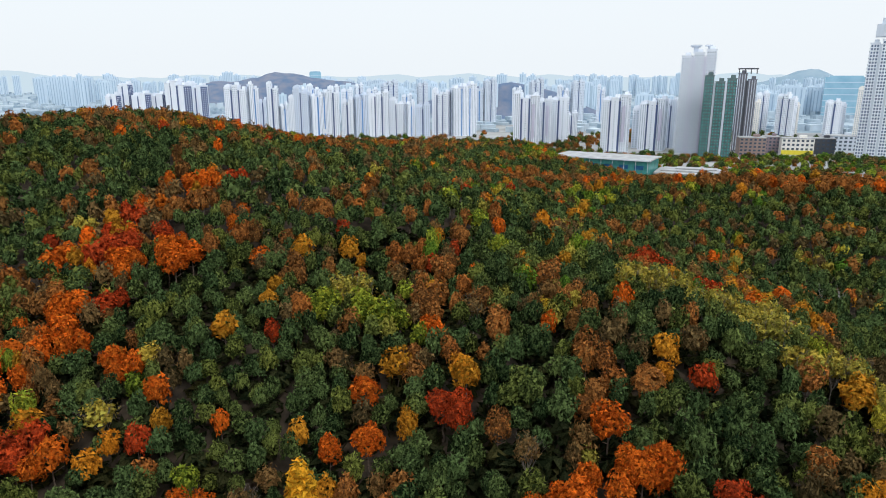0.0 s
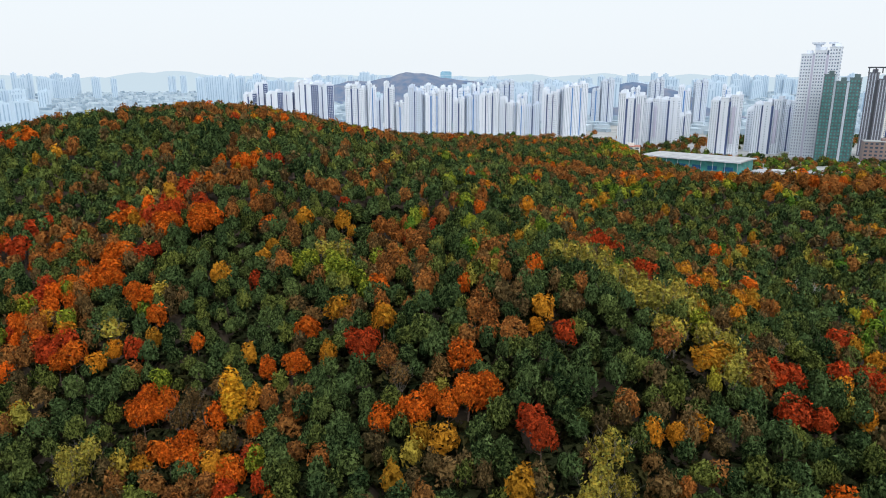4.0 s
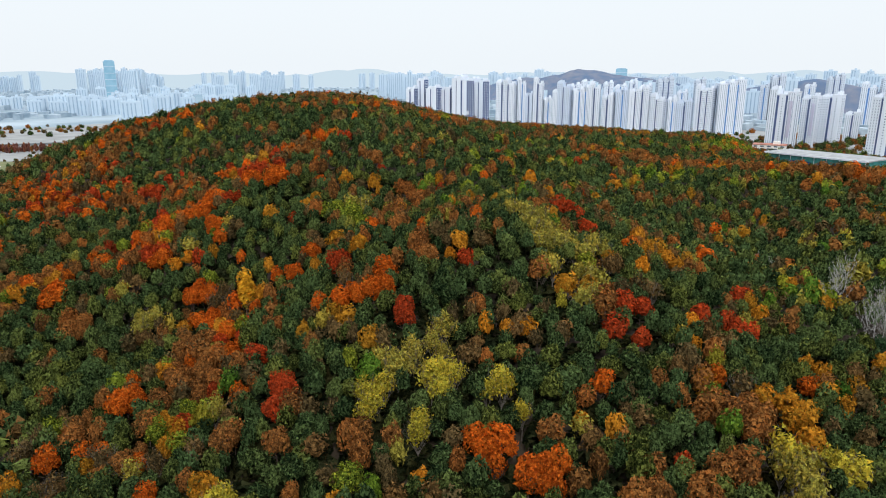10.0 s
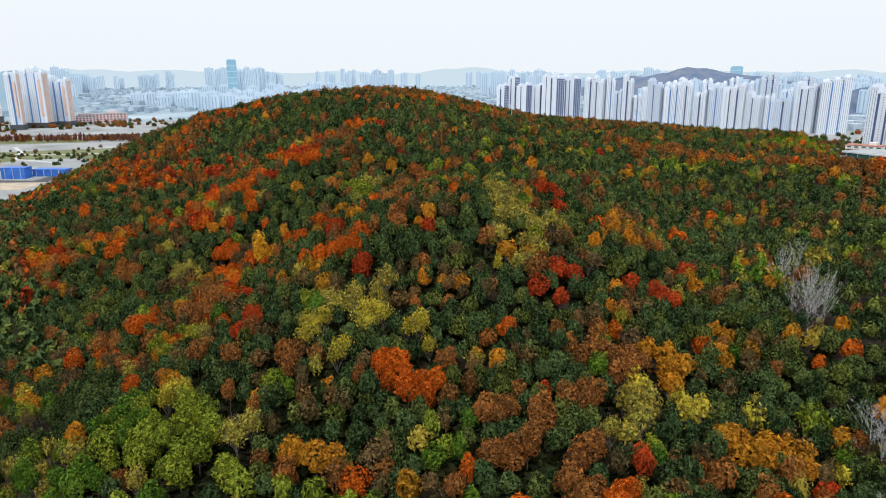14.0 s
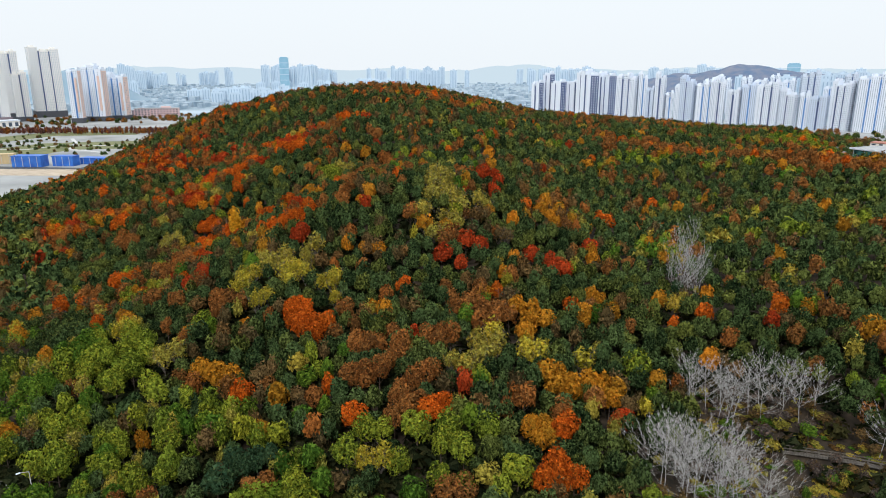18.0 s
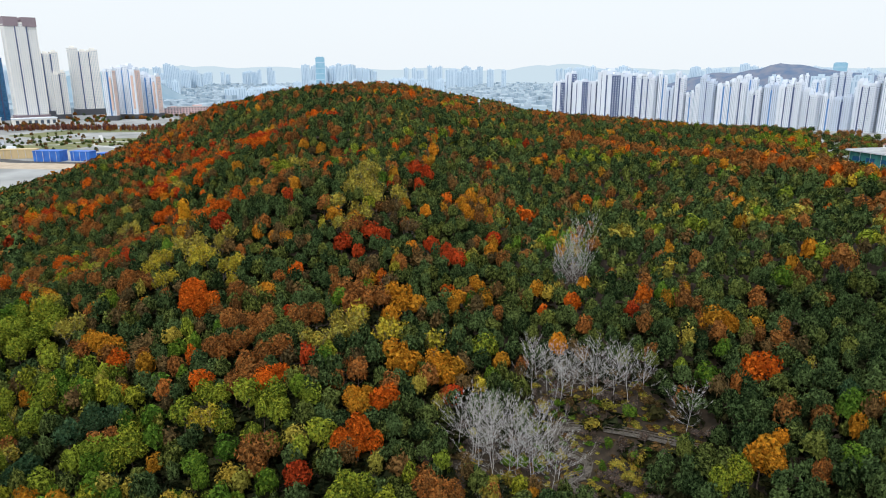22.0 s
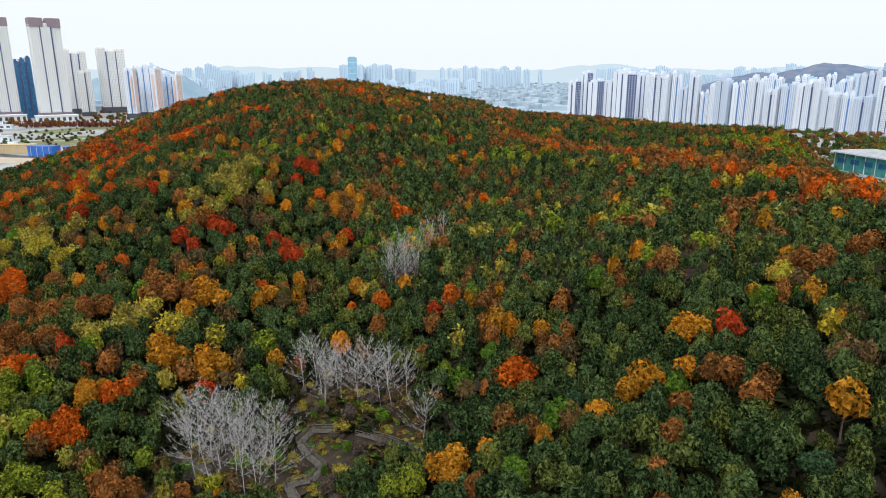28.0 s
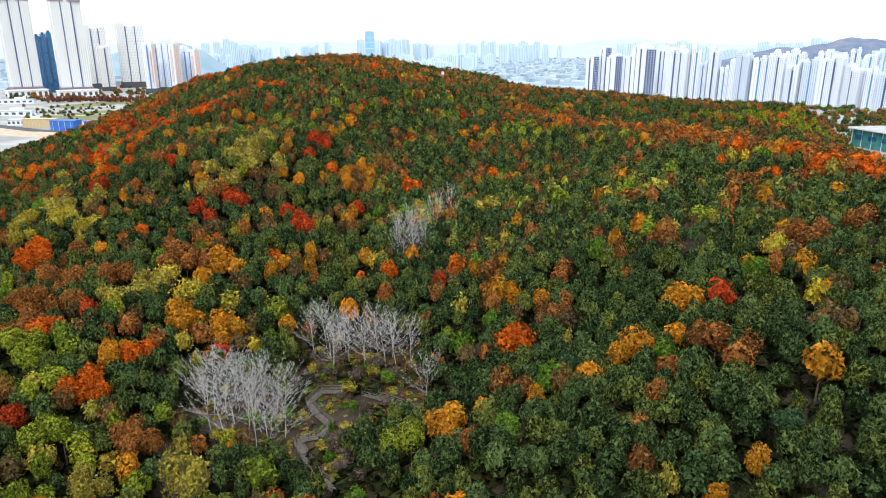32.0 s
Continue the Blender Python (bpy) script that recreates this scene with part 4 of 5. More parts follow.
BACK = [(-310, 1157, 22, 66), (-288, 1164, 23, 68), (-254, 1175, 18, 67), (-232, 1180, 22, 65), (-212, 1186, 15, 70), (-190, 1191, 20, 65),
        (-160, 1197, 29, 75), (-130, 1203, 19, 55), (-103, 1208, 19, 75), (-1, 1219, 16, 65), (17, 1220, 23, 78), (65, 1222, 17, 64),
        (100, 1223, 25, 79), (147, 1221, 22, 66), (172, 1220, 22, 79), (213, 1217, 15, 67)]
NAVY = [(-512, 924, 16, 51), (-505, 946, 17, 68), (-481, 943, 22, 55), (-463, 959, 22, 54), (-431, 953, 29, 69), (-429, 1011, 26, 65)]
MIDDLE = [(54, 804, 29, 64), (79, 844, 19, 59), (100, 870, 23, 60), (124, 929, 17.5, 38), (151, 767, 30, 63), (186, 818, 10, 46), (199, 794, 30, 58), (227, 821, 13, 56)]
for k, (x, y, w, h) in enumerate(FRONT):
    apartment(x, y, w, h + (9 if k < 4 else 4) + (0, 3, -3, 5, -2)[k % 5], ICE if k % 4 == 2 else WHITE, (NAVYP, BLUEP)[k % 3 == 1], (-24, 14, -14)[k % 3], blank=((), (1,), (), (0,))[k % 4], **GLAZING[k % 3])
for k, (x, y, w, h) in enumerate(BACK):
    apartment(x, y, w, h, GREYW if k in (6, 8, 9, 10, 12, 14) else WHITE, BLUEP if k % 2 else NAVYP, (15, -14)[k % 2], **GLAZING[k % 3])
for k, (x, y, w, h) in enumerate(NAVY):
    apartment(x, y, w, h + 8, WHITE, NAVYP, -36, 0.9, label="white apartment block with navy-painted side walls", side=NAVYP, blank=(0, 1, 2), pane=WHITE)
for k, (x, y, w, h) in enumerate(MIDDLE):
    apartment(x, y, w, h, WHITE, NAVYP, -22 if k != 3 else -10, 0.6, cols=2 if w < 15 else None, blank=((1,), ())[k % 2], panel=LILAC if k in (0, 1, 4, 6) else None, **GLAZING[(k + 1) % 3])

EAST = [(402, 1030, 24, 50), (424, 1050, 20, 62), (446, 1015, 26, 58), (468, 1045, 20, 48), (505, 1000, 18, 52), (528, 1040, 26, 46), (555, 1010, 24, 66), (580, 1030, 20, 58), (600, 985, 18, 44)]
for k, (x, y, w, h) in enumerate(EAST):
    apartment(x, y, w, h, WHITE if k % 3 else CREAM, BLUEP if k > 4 else NAVYP, (-16, 10, -24)[k % 3], 0.6, label="white high-rise block in the eastern town")
LEFT = [(-1004, 148, 44, 150), (-952, 212, 44, 148)]
for x, y, w, h in LEFT:
    apartment(x, y, w, h, CREAM, NAVYP, 14, 0.5, storey=3.1, podium=MAUVE, label="very tall cream residential tower with mauve stone podium and crown", crown=MAUVE, fin=False, wide=0.5, tall=0.55, pane=HAZEPANE)
    top = thing("rooftop_screen", x, y, h, toward(x, y, 14), "mauve stone-clad screen round the rooftop of the tower", "roof screen")
    for k in (-1, 1):
        part("screen_panel", Boxes().add(k * w * 0.27, 0, -8, w * 0.42, w * 0.52, 13).mesh("screen_panel", MAUVE), top)
    hall = thing("entrance_hall", x + 14, y - 4, 0, toward(x, y, 14), "cream stone entrance hall with arched bays", "hall")
    part("hall_body", Boxes().add(0, -14, 0, 56, 18, 9).mesh("hall_body", CREAM), hall)
    part("cornice", Boxes().add(0, -14, 9, 58, 20, 1.2).mesh("cornice", WHITE), hall)
    for k in range(7):
        part("bay", Boxes().add(-24 + 8 * k, -23.1, 1.5, 4, 0.4, 5.5).mesh("bay", PANE), hall)
for x, y, w, h in [(-1113, 276, 38, 111), (-1042, 276, 22, 78), (-1131, 340, 47, 116)]:
    apartment(x, y, w, h, CREAM, NAVYP, 10, 0.6, podium=DARK, label="tall pale grey apartment tower on a dark podium", fin=False, wide=0.5, tall=0.55, pane=HAZEPANE)
for k, (x, y, w, h) in enumerate([(-940, 324, 17, 82), (-962, 361, 32, 85), (-981, 402, 29, 72)]):
    apartment(x, y, w, h, WHITE, BLUEP, -24, 0.7, podium=DARK, side=PEACH, label="peach and white apartment tower on a dark podium", wide=0.34, blank=(2,), panel=PEACH)
for x, y, w, h in [(-986, 345, 16, 78), (-996, 388, 12, 78)]:
    apartment(x, y, w, h, GREYW, BLUEP, 20, 0.7, label="grey apartment tower with blue painted sides")
apartment(-1060, 188, 27, 96, BPANE, NAVYP, 10, 0.8, label="dark blue glass office tower", fin=False, wide=0.86, tall=0.8, pane=BPANE2)
apartment(-1190, 280, 32, 53, WHITE, NAVYP, 5, 0.7, label="low white office block with ribbon windows", fin=False, wide=0.96, tall=0.45)
tower = apartment(238, 770, 37, 111, WHITE, LILAC, -12, 0.75, storey=3.2, pane=NAVYPANE, wide=0.46, tall=0.42, label="tall pale blue-grey tower with a rooftop crown", fin=False)
crown = Boxes().add(-4, 0, 108, 5, 5, 6).add(-4, 0, 114, 9, 7, 1.2).add(-4, 0, 115.2, 12, 9, 1.4)
part("rooftop_crown", crown.mesh("rooftop_crown", GREYW), tower, "flared rooftop crown")
part("dish_deck", Boxes().add(9, 2, 106, 2.4, 2.4, 9).add(9, 2, 115, 8, 7, 1.6).mesh("dish_deck", GREYW), tower)
apartment(249, 728, 33, 84, SEAPANE, GREYW, -12, 0.6, storey=3.2, fin=False, label="dark green glass tower with pale mullions", wide=0.5, tall=0.45, pane=GPANE)
frame_tower = apartment(300, 790, 21, 86, STEEL, DARK, -12, 0.9, storey=3.2, wide=0.3, tall=0.97, pane=GREYW, label="grey tower with dark vertical bands and a roof frame", fin=False)
for k in range(4):
    part("roof_post", Boxes().add(-9 + 6 * k, -8, 86, 1.0, 1.0, 5).mesh("roof_post", DARK), frame_tower)
part("roof_beam", Boxes().add(0, -8, 91, 21, 1.4, 1.4).mesh("roof_beam", DARK), frame_tower)
tall_tower = apartment(409, 724, 30, 122, WHITE, GREYW, -10, 0.9, storey=3.3, pane=NAVYPANE, label="very tall pale tower with a stepped top", fin=False, wide=0.62, tall=0.6)
part("upper_tier", Boxes().add(0, 0, 122, 22, 20, 12).add(0, 0, 134, 14, 13, 6).mesh("upper_tier", GREYW), tall_tower, "stepped top storeys")

# ---- low town at the hill's foot ----
TURF = surface("mown_turf", (0.10, 0.13, 0.05), (0.22, 0.21, 0.09), 0.95, 9.0)
ASPHALT = surface("asphalt", (0.045, 0.047, 0.05), (0.085, 0.087, 0.09), 0.85, 3.0)
CONCRETE = surface("pale_concrete", (0.42, 0.42, 0.41), (0.62, 0.62, 0.61), 0.85, 5.0)
SAND = surface("bare_sandy_ground", (0.38, 0.30, 0.22), (0.55, 0.46, 0.35), 0.95, 8.0)
TARP = surface("blue_tarpaulin", (0.02, 0.10, 0.45), (0.04, 0.20, 0.65), 0.5, 6.0)
TAN = painted("tan_hoarding", (0.62, 0.47, 0.26))
PINK = painted("pink_brick_render", (0.74, 0.50, 0.48))
REDROOF = surface("terracotta_roof", (0.32, 0.13, 0.09), (0.48, 0.22, 0.16), 0.8, 6.0)
YELLOWP = painted("yellow_sign_paint", (0.75, 0.62, 0.05))
TIMBER = surface("weathered_boards", (0.075, 0.065, 0.055), (0.19, 0.165, 0.14), 0.9, 0.5)


def ribbon(name, pts, wide, lift, material, label, category):
    """A flat strip of road or path with a little thickness along points of the plan."""
    v, f = [], []
    for k, (x, y) in enumerate(pts):
        x0, y0 = pts[max(k - 1, 0)]
        x1, y1 = pts[min(k + 1, len(pts) - 1)]
        d = Vector((x1 - x0, y1 - y0, 0)).normalized()
        s = Vector((-d.y, d.x, 0)) * wide / 2
        z = at(x, y) + lift
        v += [(x + s.x, y + s.y, z), (x - s.x, y - s.y, z), (x - s.x, y - s.y, z - lift - 0.3), (x + s.x, y + s.y, z - lift - 0.3)]
        if k:
            n = 4 * k
            f += [(n - 4, n - 3, n + 1, n), (n - 3, n - 2, n + 2, n + 1), (n, n + 3, n - 1, n - 4)]
    ob = new(name, mesh_of(name, v, f, [material]))
    return tagged(ob, label, category, kind="structure")


def low_block(name, x, y, turn, sx, sy, h, wall, label, category, storeys=3, bays=6, roof=None, sign=None):
    """A low building: walls, parapet roof, a roof house and each window of its front."""
    b = thing(name, x, y, 0, turn, label, category)
    part("wall", Boxes().add(0, 0, 0, sx, sy, h).mesh("wall", wall), b)
    part("roof", Boxes().add(0, 0, h, sx + 0.6, sy + 0.6, 0.7).mesh("roof", roof or ROOFING), b)
    part("roof_house", Boxes().add(sx * 0.2, sy * 0.15, h + 0.7, sx * 0.22, sy * 0.35, 2.6).mesh("roof_house", wall), b)
    pane = Boxes().add(0, 0, 0, sx / bays * 0.55, 0.24, h / storeys * 0.5).mesh("window", PANE)
    for k in range(bays):
        for m in range(storeys):
            part("window", pane, b).location = (-sx / 2 + sx / bays * (k + 0.5), -sy / 2, h / storeys * (m + 0.3))
    if sign:
        part("sign_board", Boxes().add(0, -sy / 2 - 0.3, h * 0.05, sx * 0.98, 0.5, h * 0.26).mesh("sign_board", sign), b, "long yellow sign board")
    return b


low_block("office_block", 295, 748, toward(295, 762), 27, 20, 19, BROWN, "brown stone-clad five-storey block", "office block", 5, 6)
low_block("office_block", 326, 772, toward(323, 776), 16, 18, 18, MAUVE, "mauve stone-clad five-storey block", "office block", 5, 4)
low_block("office_block", 345, 752, toward(338, 754), 32, 18, 18, CREAM, "cream office block with a yellow sign along its foot", "office block", 4, 7, sign=YELLOWP)
low_block("office_block", 378, 764, toward(370, 761), 24, 18, 17, DARK, "dark office block with white window surrounds", "office block", 4, 5)
low_block("office_block", 418, 800, toward(412, 792), 30, 20, 17, GREYW, "pale grey five-storey block", "office block", 4, 6)
low_block("school", -1003, 473, toward(-1003, 473, -8), 72, 20, 14, PINK, "pink rendered four-storey school block", "school", 4, 14)
low_block("school", -1010, 440, toward(-1010, 440, 8), 40, 18, 12, PINK, "pink rendered school wing", "school", 4, 8)
for k, (x, y, s) in enumerate([(48, 752, 32), (-60, 700, 30), (-100, 740, 26)]):
    low_block("low_house", x, y, 12 * k, s, s * 0.6, 8 + k % 3 * 2, (CREAM, WHITE, BROWN)[k % 3], "low town building with a terracotta roof", "house", 3, 5, REDROOF if k % 2 == 0 else ROOFING)

# long hall with green glass under a pale curved roof
hall = thing("sports_hall", 102, 545, 0, -27.6, "long low hall of green glass under a pale metal roof", "sports hall")
part("base_wall", Boxes().add(0, 0, 0, 75, 34, 8).mesh("base_wall", CONCRETE), hall)
part("green_glazing", Boxes().add(0, 0, 8, 74, 33, 12.3).mesh("green_glazing", GPANE), hall, "green glass band")
mullion = Boxes().add(0, 0, 8, 0.25, 0.4, 12.3).mesh("mullion", WHITE)
dark_pane = Boxes().add(0, 0, 13.5, 7, 0.4, 3.0).mesh("dark_pane", BPANE)
for k in range(9):
    part("mullion", mullion, hall).location = (-36.5 + 9.13 * k, -16.6, 0)
for k in range(6):
    part("dark_pane", dark_pane, hall).location = (-30 + 12 * k, -16.6, 0)
for k in range(7):
    part("mullion", mullion, hall).location = (-37.1, -15 + 5 * k, 0)
v, f = [], []
for k in range(13):
    u = -1 + k / 6
    z = 20.2 + 0.35 * (1 - u * u)
    v += [(-39, u * 18.3, z), (39, u * 18.3, z), (39, u * 18.3, z + 0.9), (-39, u * 18.3, z + 0.9)]
    if k:
        n = 4 * k
        f += [(n - 4 + i, n - 4 + (i + 1) % 4, n + (i + 1) % 4, n + i) for i in range(4)]
f += [(0, 1, 2, 3), (51, 50, 49, 48)]
part("roof", mesh_of("roof", v, f, [ROOFING]), hall, "pale curved metal roof")
part("roof_edge", Boxes().add(0, -18.5, 20.1, 78, 0.5, 1.1).add(-39.3, 0, 20.1, 0.5, 36, 1.1).mesh("roof_edge", WHITE), hall, "white roof edge")
annex = thing("sports_annex", 161, 520, 0, -22, "low annex with a pale grey vaulted roof", "sports hall")
part("wall", Boxes().add(0, 0, 0, 46, 30, 11).mesh("wall", CONCRETE), annex)
part("roof", Boxes().add(0, 0, 11, 50, 34, 1).add(0, 3, 12, 42, 22, 1.2).add(4, 5, 13.2, 30, 12, 1.0).mesh("roof", ROOFING), annex)

# park, sheds and roads beyond the western foot
ribbon("park_lawn", [(-560, 120), (-600, 190), (-560, 260), (-480, 300)], 90, 0.05, TURF, "dull green park lawn with bare patches", "lawn")
ribbon("park_lawn", [(-720, 150), (-760, 230), (-700, 320)], 60, 0.06, TURF, "dull green park lawn by the tree rows", "lawn")
ribbon("sandy_yard", [(-500, 60), (-430, 95), (-380, 140)], 34, 0.1, SAND, "bare sandy yard along the road", "yard")
ribbon("road_1", [(-700, 20), (-560, 60), (-460, 100), (-400, 150), (-470, 240), (-560, 340)], 14, 0.16, ASPHALT, "asphalt road round the hill's foot", "road")
ribbon("road_2", [(-900, 120), (-860, 210), (-790, 320), (-700, 430)], 24, 0.16, ASPHALT, "wide asphalt avenue before the towers", "road")
ribbon("park_path", [(-620, 130), (-590, 160), (-610, 200), (-570, 230), (-540, 280)], 5, 0.14, CONCRETE, "pale winding park path", "path")
ribbon("park_path", [(-680, 230), (-620, 215), (-560, 190), (-500, 205)], 4, 0.16, CONCRETE, "pale park path across the lawn", "path")
ribbon("sports_field", [(-700, 470), (-660, 500)], 34, 0.1, surface("green_pitch", (0.05, 0.25, 0.12), (0.10, 0.36, 0.18), 0.9, 10.0), "bright green sports pitch", "pitch")


def tarp_shed(x, y, turn, sx, sy, h, material, label):
    b = thing("work_shed", x, y, 0, turn, label, "shed", "sheds by the park")
    part("wall", Boxes().add(0, 0, 0, sx, sy, h).mesh("wall", material), b)
    part("roof", Boxes().add(0, 0, h, sx + 0.8, sy + 0.8, 0.5).mesh("roof", material), b)
    for k in range(max(2, int(sx / 6))):
        part("post", Boxes().add(-sx / 2 + 3 + 6 * k, -sy / 2 - 0.2, 0, 0.3, 0.3, h).mesh("post", CONCRETE), b)


tarp_shed(-447, 124, 46, 24, 12, 9, TARP, "blue sheeted work shed on the sandy yard")
tarp_shed(-432, 147, 40, 18, 10, 8, TARP, "smaller blue sheeted work shed")
tarp_shed(-425, 170, 38, 26, 10, 5, TARP, "low blue sheeted shed beside the road")
tarp_shed(-488, 108, 60, 30, 8, 8, TAN, "tan hoarded enclosure beside the blue sheds")
for k, (x, y, turn, s) in enumerate([(-520, 100, 60, 34), (-640, 90, 62, 60), (-860, 60, 75, 70), (-830, 110, 70, 60)]):
    low_block("market_hall", x, y, turn, s, 12, 5, WHITE, "long white market hall with a flat roof", "market hall", 1, 8, CONCRETE)


def far_trees(name, count, area, kinds, size, seed, label):
    """Small trees on the flat, all in one mesh."""
    r = np.random.default_rng(seed)
    for kd in kinds:
        quads, tints = [], []
        for _ in range(count // len(kinds)):
            x, y = area(r)
            s = size * r.uniform(0.7, 1.3)
            q = CLOUDS["spire" if "row" in name else "dome", 2][int(r.integers(VARIANTS))]
            quads.append(q * (s, s, s) + (x, y, 0.2 if "row" in name else -0.16 * s))
            tints.append(np.full(len(q), r.uniform()))
        tagged(new(name, leaf_mesh(name, np.concatenate(quads), np.concatenate(tints), LEAF[kd])), label, "trees", kind="stuff")


def along(pts, spread):
    def pick(r):
        k = int(r.integers(len(pts) - 1))
        t = r.uniform()
        return (pts[k][0] * (1 - t) + pts[k + 1][0] * t + r.normal() * spread, pts[k][1] * (1 - t) + pts[k + 1][1] * t + r.normal() * spread)
    return pick


far_trees("tree_row", 480, along([(-830, 150), (-800, 200), (-740, 270), (-670, 330), (-600, 400)], 9), ("rowan", "rowan", "oak"), 4.6, 5, "rows of rust-red conifers along the park avenue")
far_trees("park_tree", 220, along([(-700, 180), (-600, 150), (-520, 260), (-480, 320)], 35), ("pine", "brown", "pine"), 4.0, 6, "scattered park trees on the lawns")
far_trees("street_tree", 420, along([(-420, 860), (-250, 880), (-90, 920), (20, 800), (110, 720), (250, 690), (430, 700)], 22), ("pine", "oak", "green", "pine", "brown", "pine"), 7, 7, "street trees at the feet of the tower blocks")
far_trees("street_tree", 420, along([(60, 900), (180, 900), (300, 1000), (420, 900)], 45), ("pine", "pine", "oak"), 8, 8, "wooded strip between the tower blocks")
far_trees("street_tree", 300, along([(-700, 700), (-900, 500), (-1000, 380), (-980, 250), (-900, 150)], 45), ("pine", "oak", "brown"), 7, 9, "street trees among the western blocks")


def yard(x0, x1, y0, y1, gaps):
    """Spots in a field of the plan that keep clear of the given rounds."""
    def pick(r):
        while True:
            x, y = r.uniform(x0, x1), r.uniform(y0, y1)
            if all(math.hypot(x - gx0, y - gy0) > g for gx0, gy0, g in gaps) and hill_mask(np.array([x]), np.array([y]))[0] <= 0:
                return x, y
    return pick


HALLS = [(102, 545, 40), (161, 520, 33), (295, 748, 20), (326, 772, 18), (345, 752, 22), (249, 728, 22), (238, 770, 24), (378, 764, 20), (409, 724, 26), (151, 767, 22), (199, 794, 22)]
far_trees("valley_tree", 1400, yard(110, 460, 330, 715, HALLS), ("pine", "green", "oak", "pine", "brown", "lime"), 7.0, 12, "young mixed wood on the flat behind the hill")
far_trees("valley_tree", 700, yard(-240, 130, 560, 860, HALLS), ("pine", "oak", "pine", "brown"), 7, 13, "trees between the hill and the tower blocks")
far_trees("valley_tree", 420, yard(-660, -220, 330, 800, []), ("pine", "oak", "brown"), 6, 14, "scattered trees on the western flat")

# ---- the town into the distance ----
# walls, panes and roofs out here are paled and blued to carry haze
PALE = painted("hazed_pale_concrete", (0.56, 0.67, 0.77), 0.8, 0.03)
PALEW = surface("hazed_window_glass", (0.28, 0.40, 0.53), (0.38, 0.50, 0.62), 0.3, 8.0)
HAZEROOF = surface("hazed_roofs", (0.18, 0.27, 0.35), (0.56, 0.64, 0.71), 0.8, 40.0)


def far_blocks(name, seed, count, reach, bearings, heights, lone=False):
    """Clusters of tower blocks far out over the plain; windows are strips up their fronts."""
    r = np.random.default_rng(seed)
    walls, strips = Boxes(), Boxes()
    while len(walls.v) < count:
        a, d = radians(r.uniform(*bearings)), r.uniform(*reach)
        cx, cy = 130 - d * math.sin(a), d * math.cos(a)
        turn, h = r.uniform(-0.5, 0.5) + a, r.uniform(*heights)
        for k in range(int(r.integers(4, 12))):
            ox, oy = r.uniform(-150, 150), r.uniform(-60, 60)
            x, y = cx + ox, cy + oy
            w, dp, hh = r.uniform(16, 42), r.uniform(11, 15), h * r.uniform(0.85, 1.12)
            walls.add(x, y, 0, w, dp, hh, turn)
            walls.add(x, y, hh, w * 0.3, dp * 0.6, 4, turn)
            c, s = math.cos(turn), math.sin(turn)
            for m in range(max(2, int(w / 7))):
                u = -w / 2 + 3.5 + 7 * m
                strips.add(x + u * c + dp / 2 * s, y + u * s - dp / 2 * c, 2, 2.2, 0.6, hh - 5, turn)
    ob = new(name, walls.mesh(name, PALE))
    tagged(ob, "clusters of tower blocks far over the plain, paled by painted haze", "distant town", kind="stuff")
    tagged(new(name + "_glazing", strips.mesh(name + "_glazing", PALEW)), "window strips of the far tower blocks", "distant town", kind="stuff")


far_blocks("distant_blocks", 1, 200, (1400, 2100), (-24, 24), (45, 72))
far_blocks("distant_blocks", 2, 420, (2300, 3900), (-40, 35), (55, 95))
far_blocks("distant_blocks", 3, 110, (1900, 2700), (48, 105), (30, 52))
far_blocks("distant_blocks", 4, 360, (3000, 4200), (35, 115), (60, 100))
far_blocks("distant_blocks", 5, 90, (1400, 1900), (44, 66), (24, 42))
r = np.random.default_rng(17)
low = Boxes()
while len(low.v) < 5200:
    a, d = radians(r.uniform(-42, 115)), 900 + 3300 * r.uniform() ** 1.3
    x, y = 130 - d * math.sin(a), d * math.cos(a)
    if x < -1180 or y > 1050:
        low.add(x, y, 0, r.uniform(8, 34), r.uniform(8, 20), r.uniform(4, 11), r.uniform(0, 3.1))
tagged(new("low_rise_town", low.mesh("low_rise_town", HAZEROOF)), "low roofs of the town spread over the plain", "distant town", kind="stuff")


def lone_block(x, y, w, d, h, material, label):
    b = thing("office_tower", x, y, 0, toward(x, y), label, "office tower")
    part("shaft", Boxes().add(0, 0, 0, w, d, h).add(0, 0, h, w * 0.8, d * 0.8, 3).mesh("shaft", material), b)
    for k in range(6):
        part("floor_band", Boxes().add(0, 0, h * (k + 0.6) / 6.5, w + 0.8, d + 0.8, 1.6).mesh("floor_band", PALE), b)


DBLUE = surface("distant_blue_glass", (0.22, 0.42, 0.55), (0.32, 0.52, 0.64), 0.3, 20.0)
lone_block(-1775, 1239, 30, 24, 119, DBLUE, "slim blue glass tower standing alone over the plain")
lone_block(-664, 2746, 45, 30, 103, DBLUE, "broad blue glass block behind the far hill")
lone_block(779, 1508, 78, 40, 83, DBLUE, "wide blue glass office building")


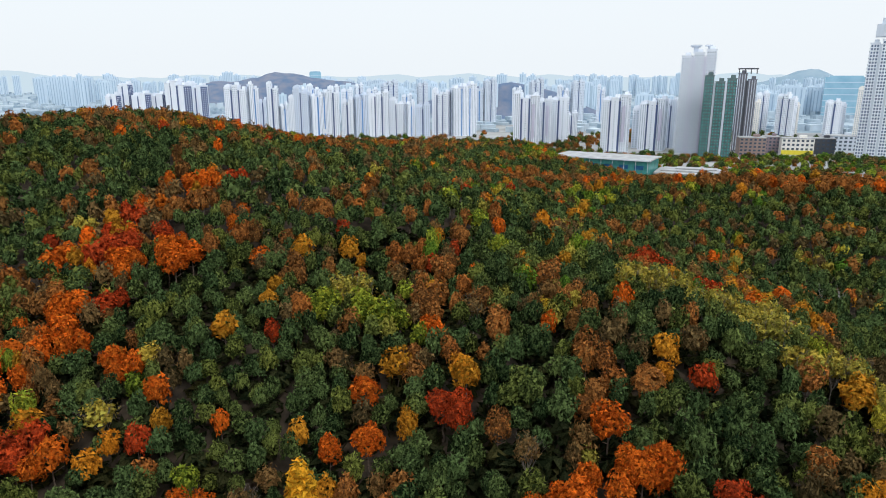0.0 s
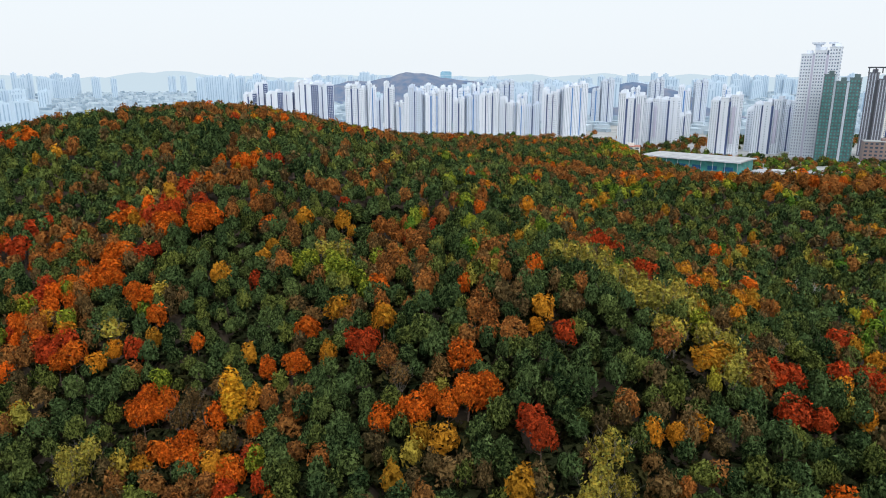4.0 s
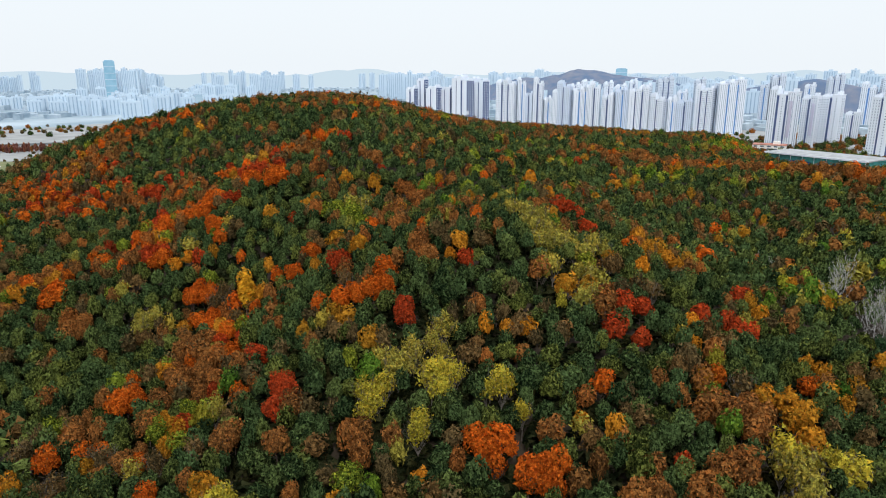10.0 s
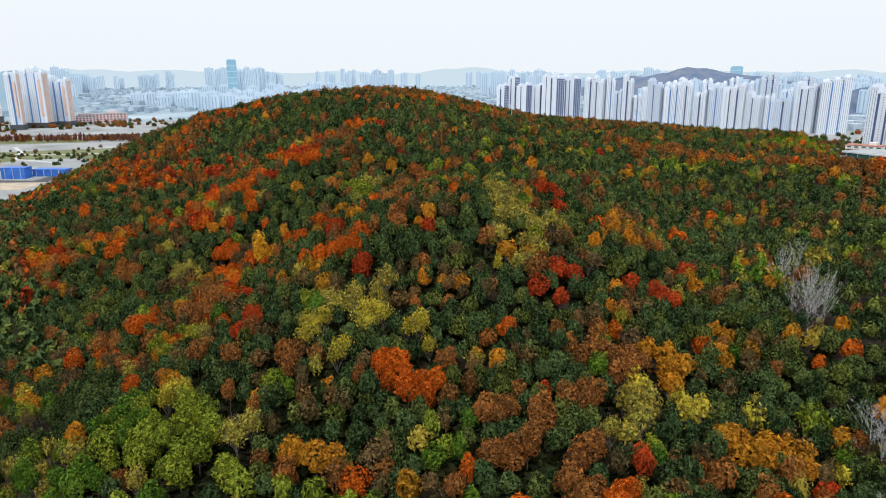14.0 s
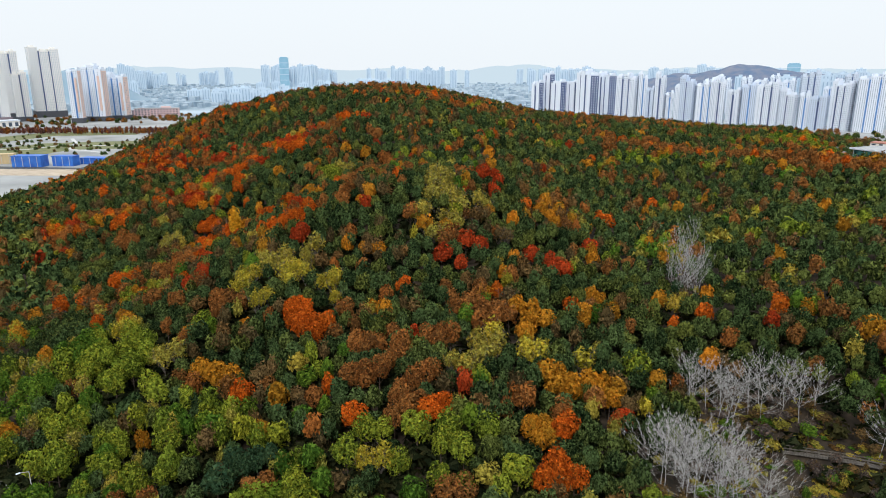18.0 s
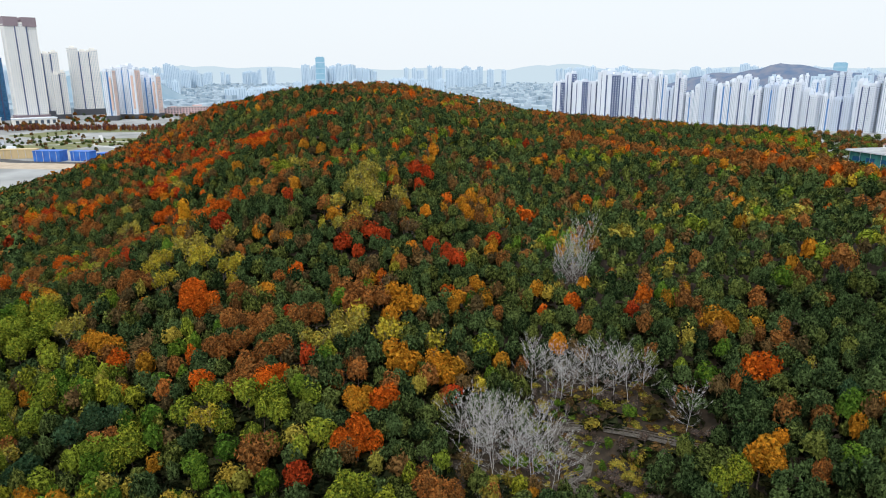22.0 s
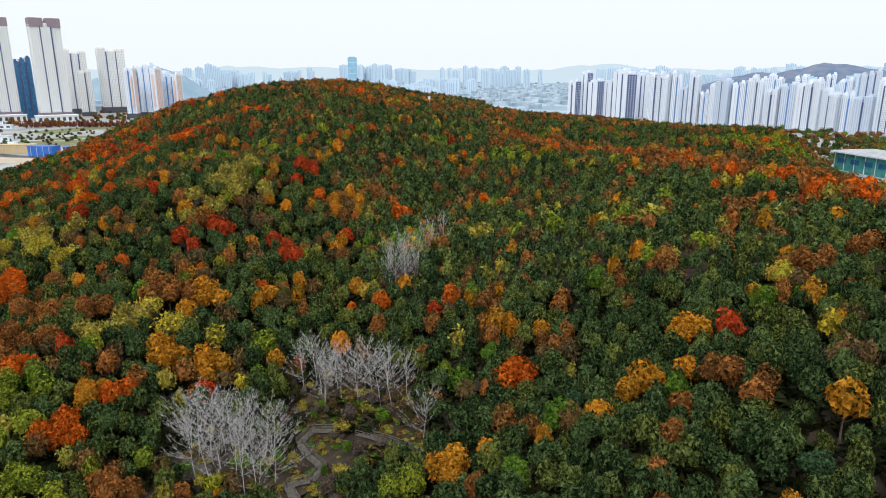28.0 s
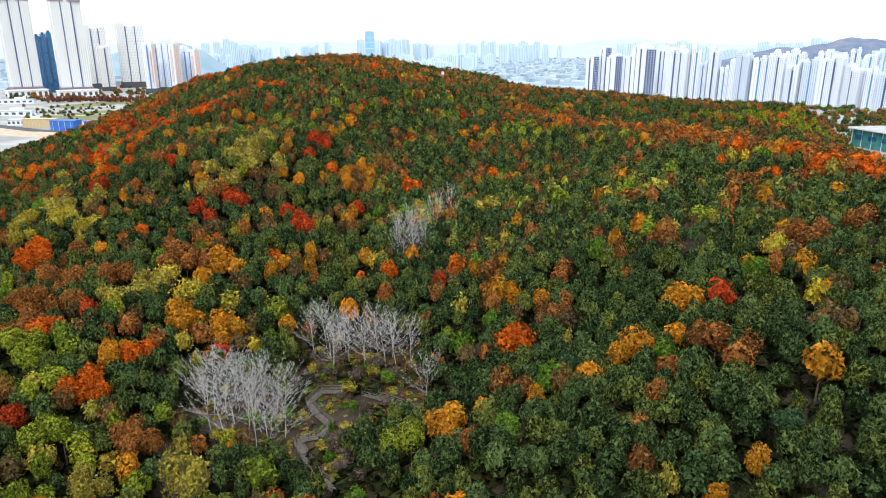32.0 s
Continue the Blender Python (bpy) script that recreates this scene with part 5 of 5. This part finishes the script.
def far_hill(name, x, y, peaks, material, label, reach=1.0):
    """A wooded hill far off: summed bumps on a small grid."""
    n = 44
    half = max(abs(p[0]) + 1.6 * p[3] for p in peaks)
    deep = max(p[4] for p in peaks) * 1.8
    v = []
    for j in range(n):
        for i in range(n):
            px, py = -half + 2 * half * i / (n - 1), -deep + 2 * deep * j / (n - 1)
            z = sum(h * math.exp(-(((px - ox) / rx) ** 2 + ((py - oy) / ry) ** 2)) for ox, oy, h, rx, ry in peaks)
            z *= 1 + 0.12 * noise.noise(Vector((px / 60, py / 60, x)))
            v.append((px, py, z - 6))
    f = [(j * n + i, j * n + i + 1, (j + 1) * n + i + 1, (j + 1) * n + i) for j in range(n - 1) for i in range(n - 1)]
    ob = new(name, mesh_of(name, v, f, [material], True))
    ob.matrix_basis = pose(x, y, 0, 0, 0, toward(x, y))
    tagged(ob, label, "hill", kind="structure")


# both woods are blued in their base colour in place of aerial haze
FARWOOD = surface("hazed_autumn_wood", (0.075, 0.135, 0.24), (0.19, 0.205, 0.26), 0.95, 28.0, 2.0)
BLUEWOOD = surface("hazed_blue_wood", (0.20, 0.30, 0.38), (0.27, 0.36, 0.43), 0.95, 60.0, 2.0)
far_hill("far_hill", -660, 2243, [(20, 0, 50, 110, 120), (30, 0, 30, 260, 120), (-150, 0, 40, 150, 120), (-300, 0, 34, 160, 120), (190, 0, 34, 160, 120), (330, 0, 30, 180, 120)], FARWOOD, "far wooded hill blued by painted haze")
far_hill("far_hill", -1660, 590, [(0, 0, 60, 80, 110), (-130, 0, 72, 110, 110), (70, 0, 22, 70, 80)], BLUEWOOD, "far conical hill in painted haze blue behind the western towers")
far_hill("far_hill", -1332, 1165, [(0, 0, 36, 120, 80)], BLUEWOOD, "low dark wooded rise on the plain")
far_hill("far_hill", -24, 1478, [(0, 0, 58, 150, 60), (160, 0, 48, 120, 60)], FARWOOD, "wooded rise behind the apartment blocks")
far_hill("far_hill", 1513, 3264, [(0, 0, 70, 130, 150), (-200, 0, 56, 240, 150), (220, 0, 60, 240, 150)], BLUEWOOD, "far hills in painted haze blue behind the eastern town")

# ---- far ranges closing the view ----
# the strips emit an even pale blue that stands in for distant haze
m, n, l = nodes_of("haze_glow_ranges")
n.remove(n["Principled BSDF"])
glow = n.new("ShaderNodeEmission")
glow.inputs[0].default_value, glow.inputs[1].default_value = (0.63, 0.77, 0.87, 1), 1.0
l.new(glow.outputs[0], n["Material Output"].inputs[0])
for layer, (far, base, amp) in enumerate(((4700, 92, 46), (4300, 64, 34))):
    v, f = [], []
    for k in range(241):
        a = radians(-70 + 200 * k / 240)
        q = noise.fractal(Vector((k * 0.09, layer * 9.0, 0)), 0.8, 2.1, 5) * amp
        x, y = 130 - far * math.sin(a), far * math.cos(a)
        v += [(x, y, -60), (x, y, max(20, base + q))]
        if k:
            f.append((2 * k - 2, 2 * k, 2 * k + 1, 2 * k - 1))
    tagged(new("backdrop_range", mesh_of("backdrop_range", v, f, [m])), "far mountain range glowing pale blue as haze", "backdrop", kind="structure")

# ---- the footpath in the hollow, piece by piece ----


def boardwalk(name, pts, wide, label):
    """Boards across, posts and two rails on both sides, following the ground."""
    b = new(name)
    tagged(b, label, "boardwalk")
    plank = Boxes().add(0, 0, 0, 0.42, wide, 0.09).mesh("plank", TIMBER)
    post = Boxes().add(0, 0, 0, 0.12, 0.12, 1.15).mesh("post", TIMBER)
    left = 0.0
    for (x0, y0), (x1, y1) in zip(pts, pts[1:]):
        ln, turn = math.hypot(x1 - x0, y1 - y0), math.atan2(y1 - y0, x1 - x0)
        c, s = math.cos(turn), math.sin(turn)
        z0, z1 = at(x0, y0) + 0.35, at(x1, y1) + 0.35
        tilt = math.degrees(math.atan2(z1 - z0, ln))
        for k in range(int(ln / 0.46)):
            t = (k + 0.5) * 0.46 / ln
            ob = part("plank", plank, b)
            ob.matrix_basis = pose(x0 + (x1 - x0) * t, y0 + (y1 - y0) * t, z0 + (z1 - z0) * t, 0, -tilt, math.degrees(turn))
        for side in (-1, 1):
            ox, oy = -s * side * (wide / 2 - 0.06), c * side * (wide / 2 - 0.06)
            for k in range(max(2, int(ln / 1.8) + 1)):
                t = k / max(1, int(ln / 1.8))
                part("post", post, b).matrix_basis = pose(x0 + (x1 - x0) * t + ox, y0 + (y1 - y0) * t + oy, z0 + (z1 - z0) * t, 0, 0, math.degrees(turn))
            for up in (0.6, 1.1):
                rail = Boxes().add(0, 0, 0, ln, 0.1, 0.1).mesh("rail", TIMBER)
                part("rail", rail, b).matrix_basis = pose((x0 + x1) / 2 + ox, (y0 + y1) / 2 + oy, (z0 + z1) / 2 + up, 0, -tilt, math.degrees(turn))


boardwalk("boardwalk", WALK, 1.5, "weathered boarded footpath with post and rail fences through the hollow")
boardwalk("boardwalk", BRANCH, 1.4, "weathered boarded path branching along the slope")
deck = [(146, 63.5), (151, 65.5)]
boardwalk("boardwalk", deck, 4.0, "small weathered viewing deck beneath the bare trees")


# slim watch mast on the hilltop
mast = thing("watch_mast", -68, 283, at(-68, 283), 20, "slim grey mast with a small white equipment box on the hilltop", "mast")
part("pole", tubes("pole", [((0, 0, -0.5), (0, 0, 13.5), 0.16, 0.10)], CONCRETE, 8), mast)
part("equipment_box", Boxes().add(0, -0.3, 11.4, 1.3, 0.9, 1.7).mesh("equipment_box", WHITE), mast, "white equipment box")
part("antenna", tubes("antenna", [((0, 0, 13.5), (0, 0, 15.2), 0.04, 0.03)], CONCRETE, 5), mast)

# access road and lamp at the southern foot
ribbon("road_3", [(34, -24), (48, -19), (58, -16.5), (68, -14.5), (80, -15), (94, -18)], 5.0, 0.5, ASPHALT, "narrow asphalt road at the hill's foot", "road")
ribbon("kerb", [(34, -21), (48, -16), (58, -13.6), (68, -11.6), (80, -12), (94, -15)], 0.5, 0.66, CONCRETE, "pale concrete kerb along the narrow road", "kerb")
street_lamp = thing("street_lamp", 62, -12.5, at(62, -12.5), 0, "slim grey street lamp beside the narrow road", "street lamp")
part("post", tubes("post", [((0, 0, -0.4), (0, 0, 6.5), 0.09, 0.06), ((0, 0, 6.5), (0, -1.4, 6.9), 0.05, 0.05)], CONCRETE, 8), street_lamp)
part("lamp_head", Boxes().add(0, -1.7, 6.82, 0.3, 0.7, 0.14).mesh("lamp_head", WHITE), street_lamp)
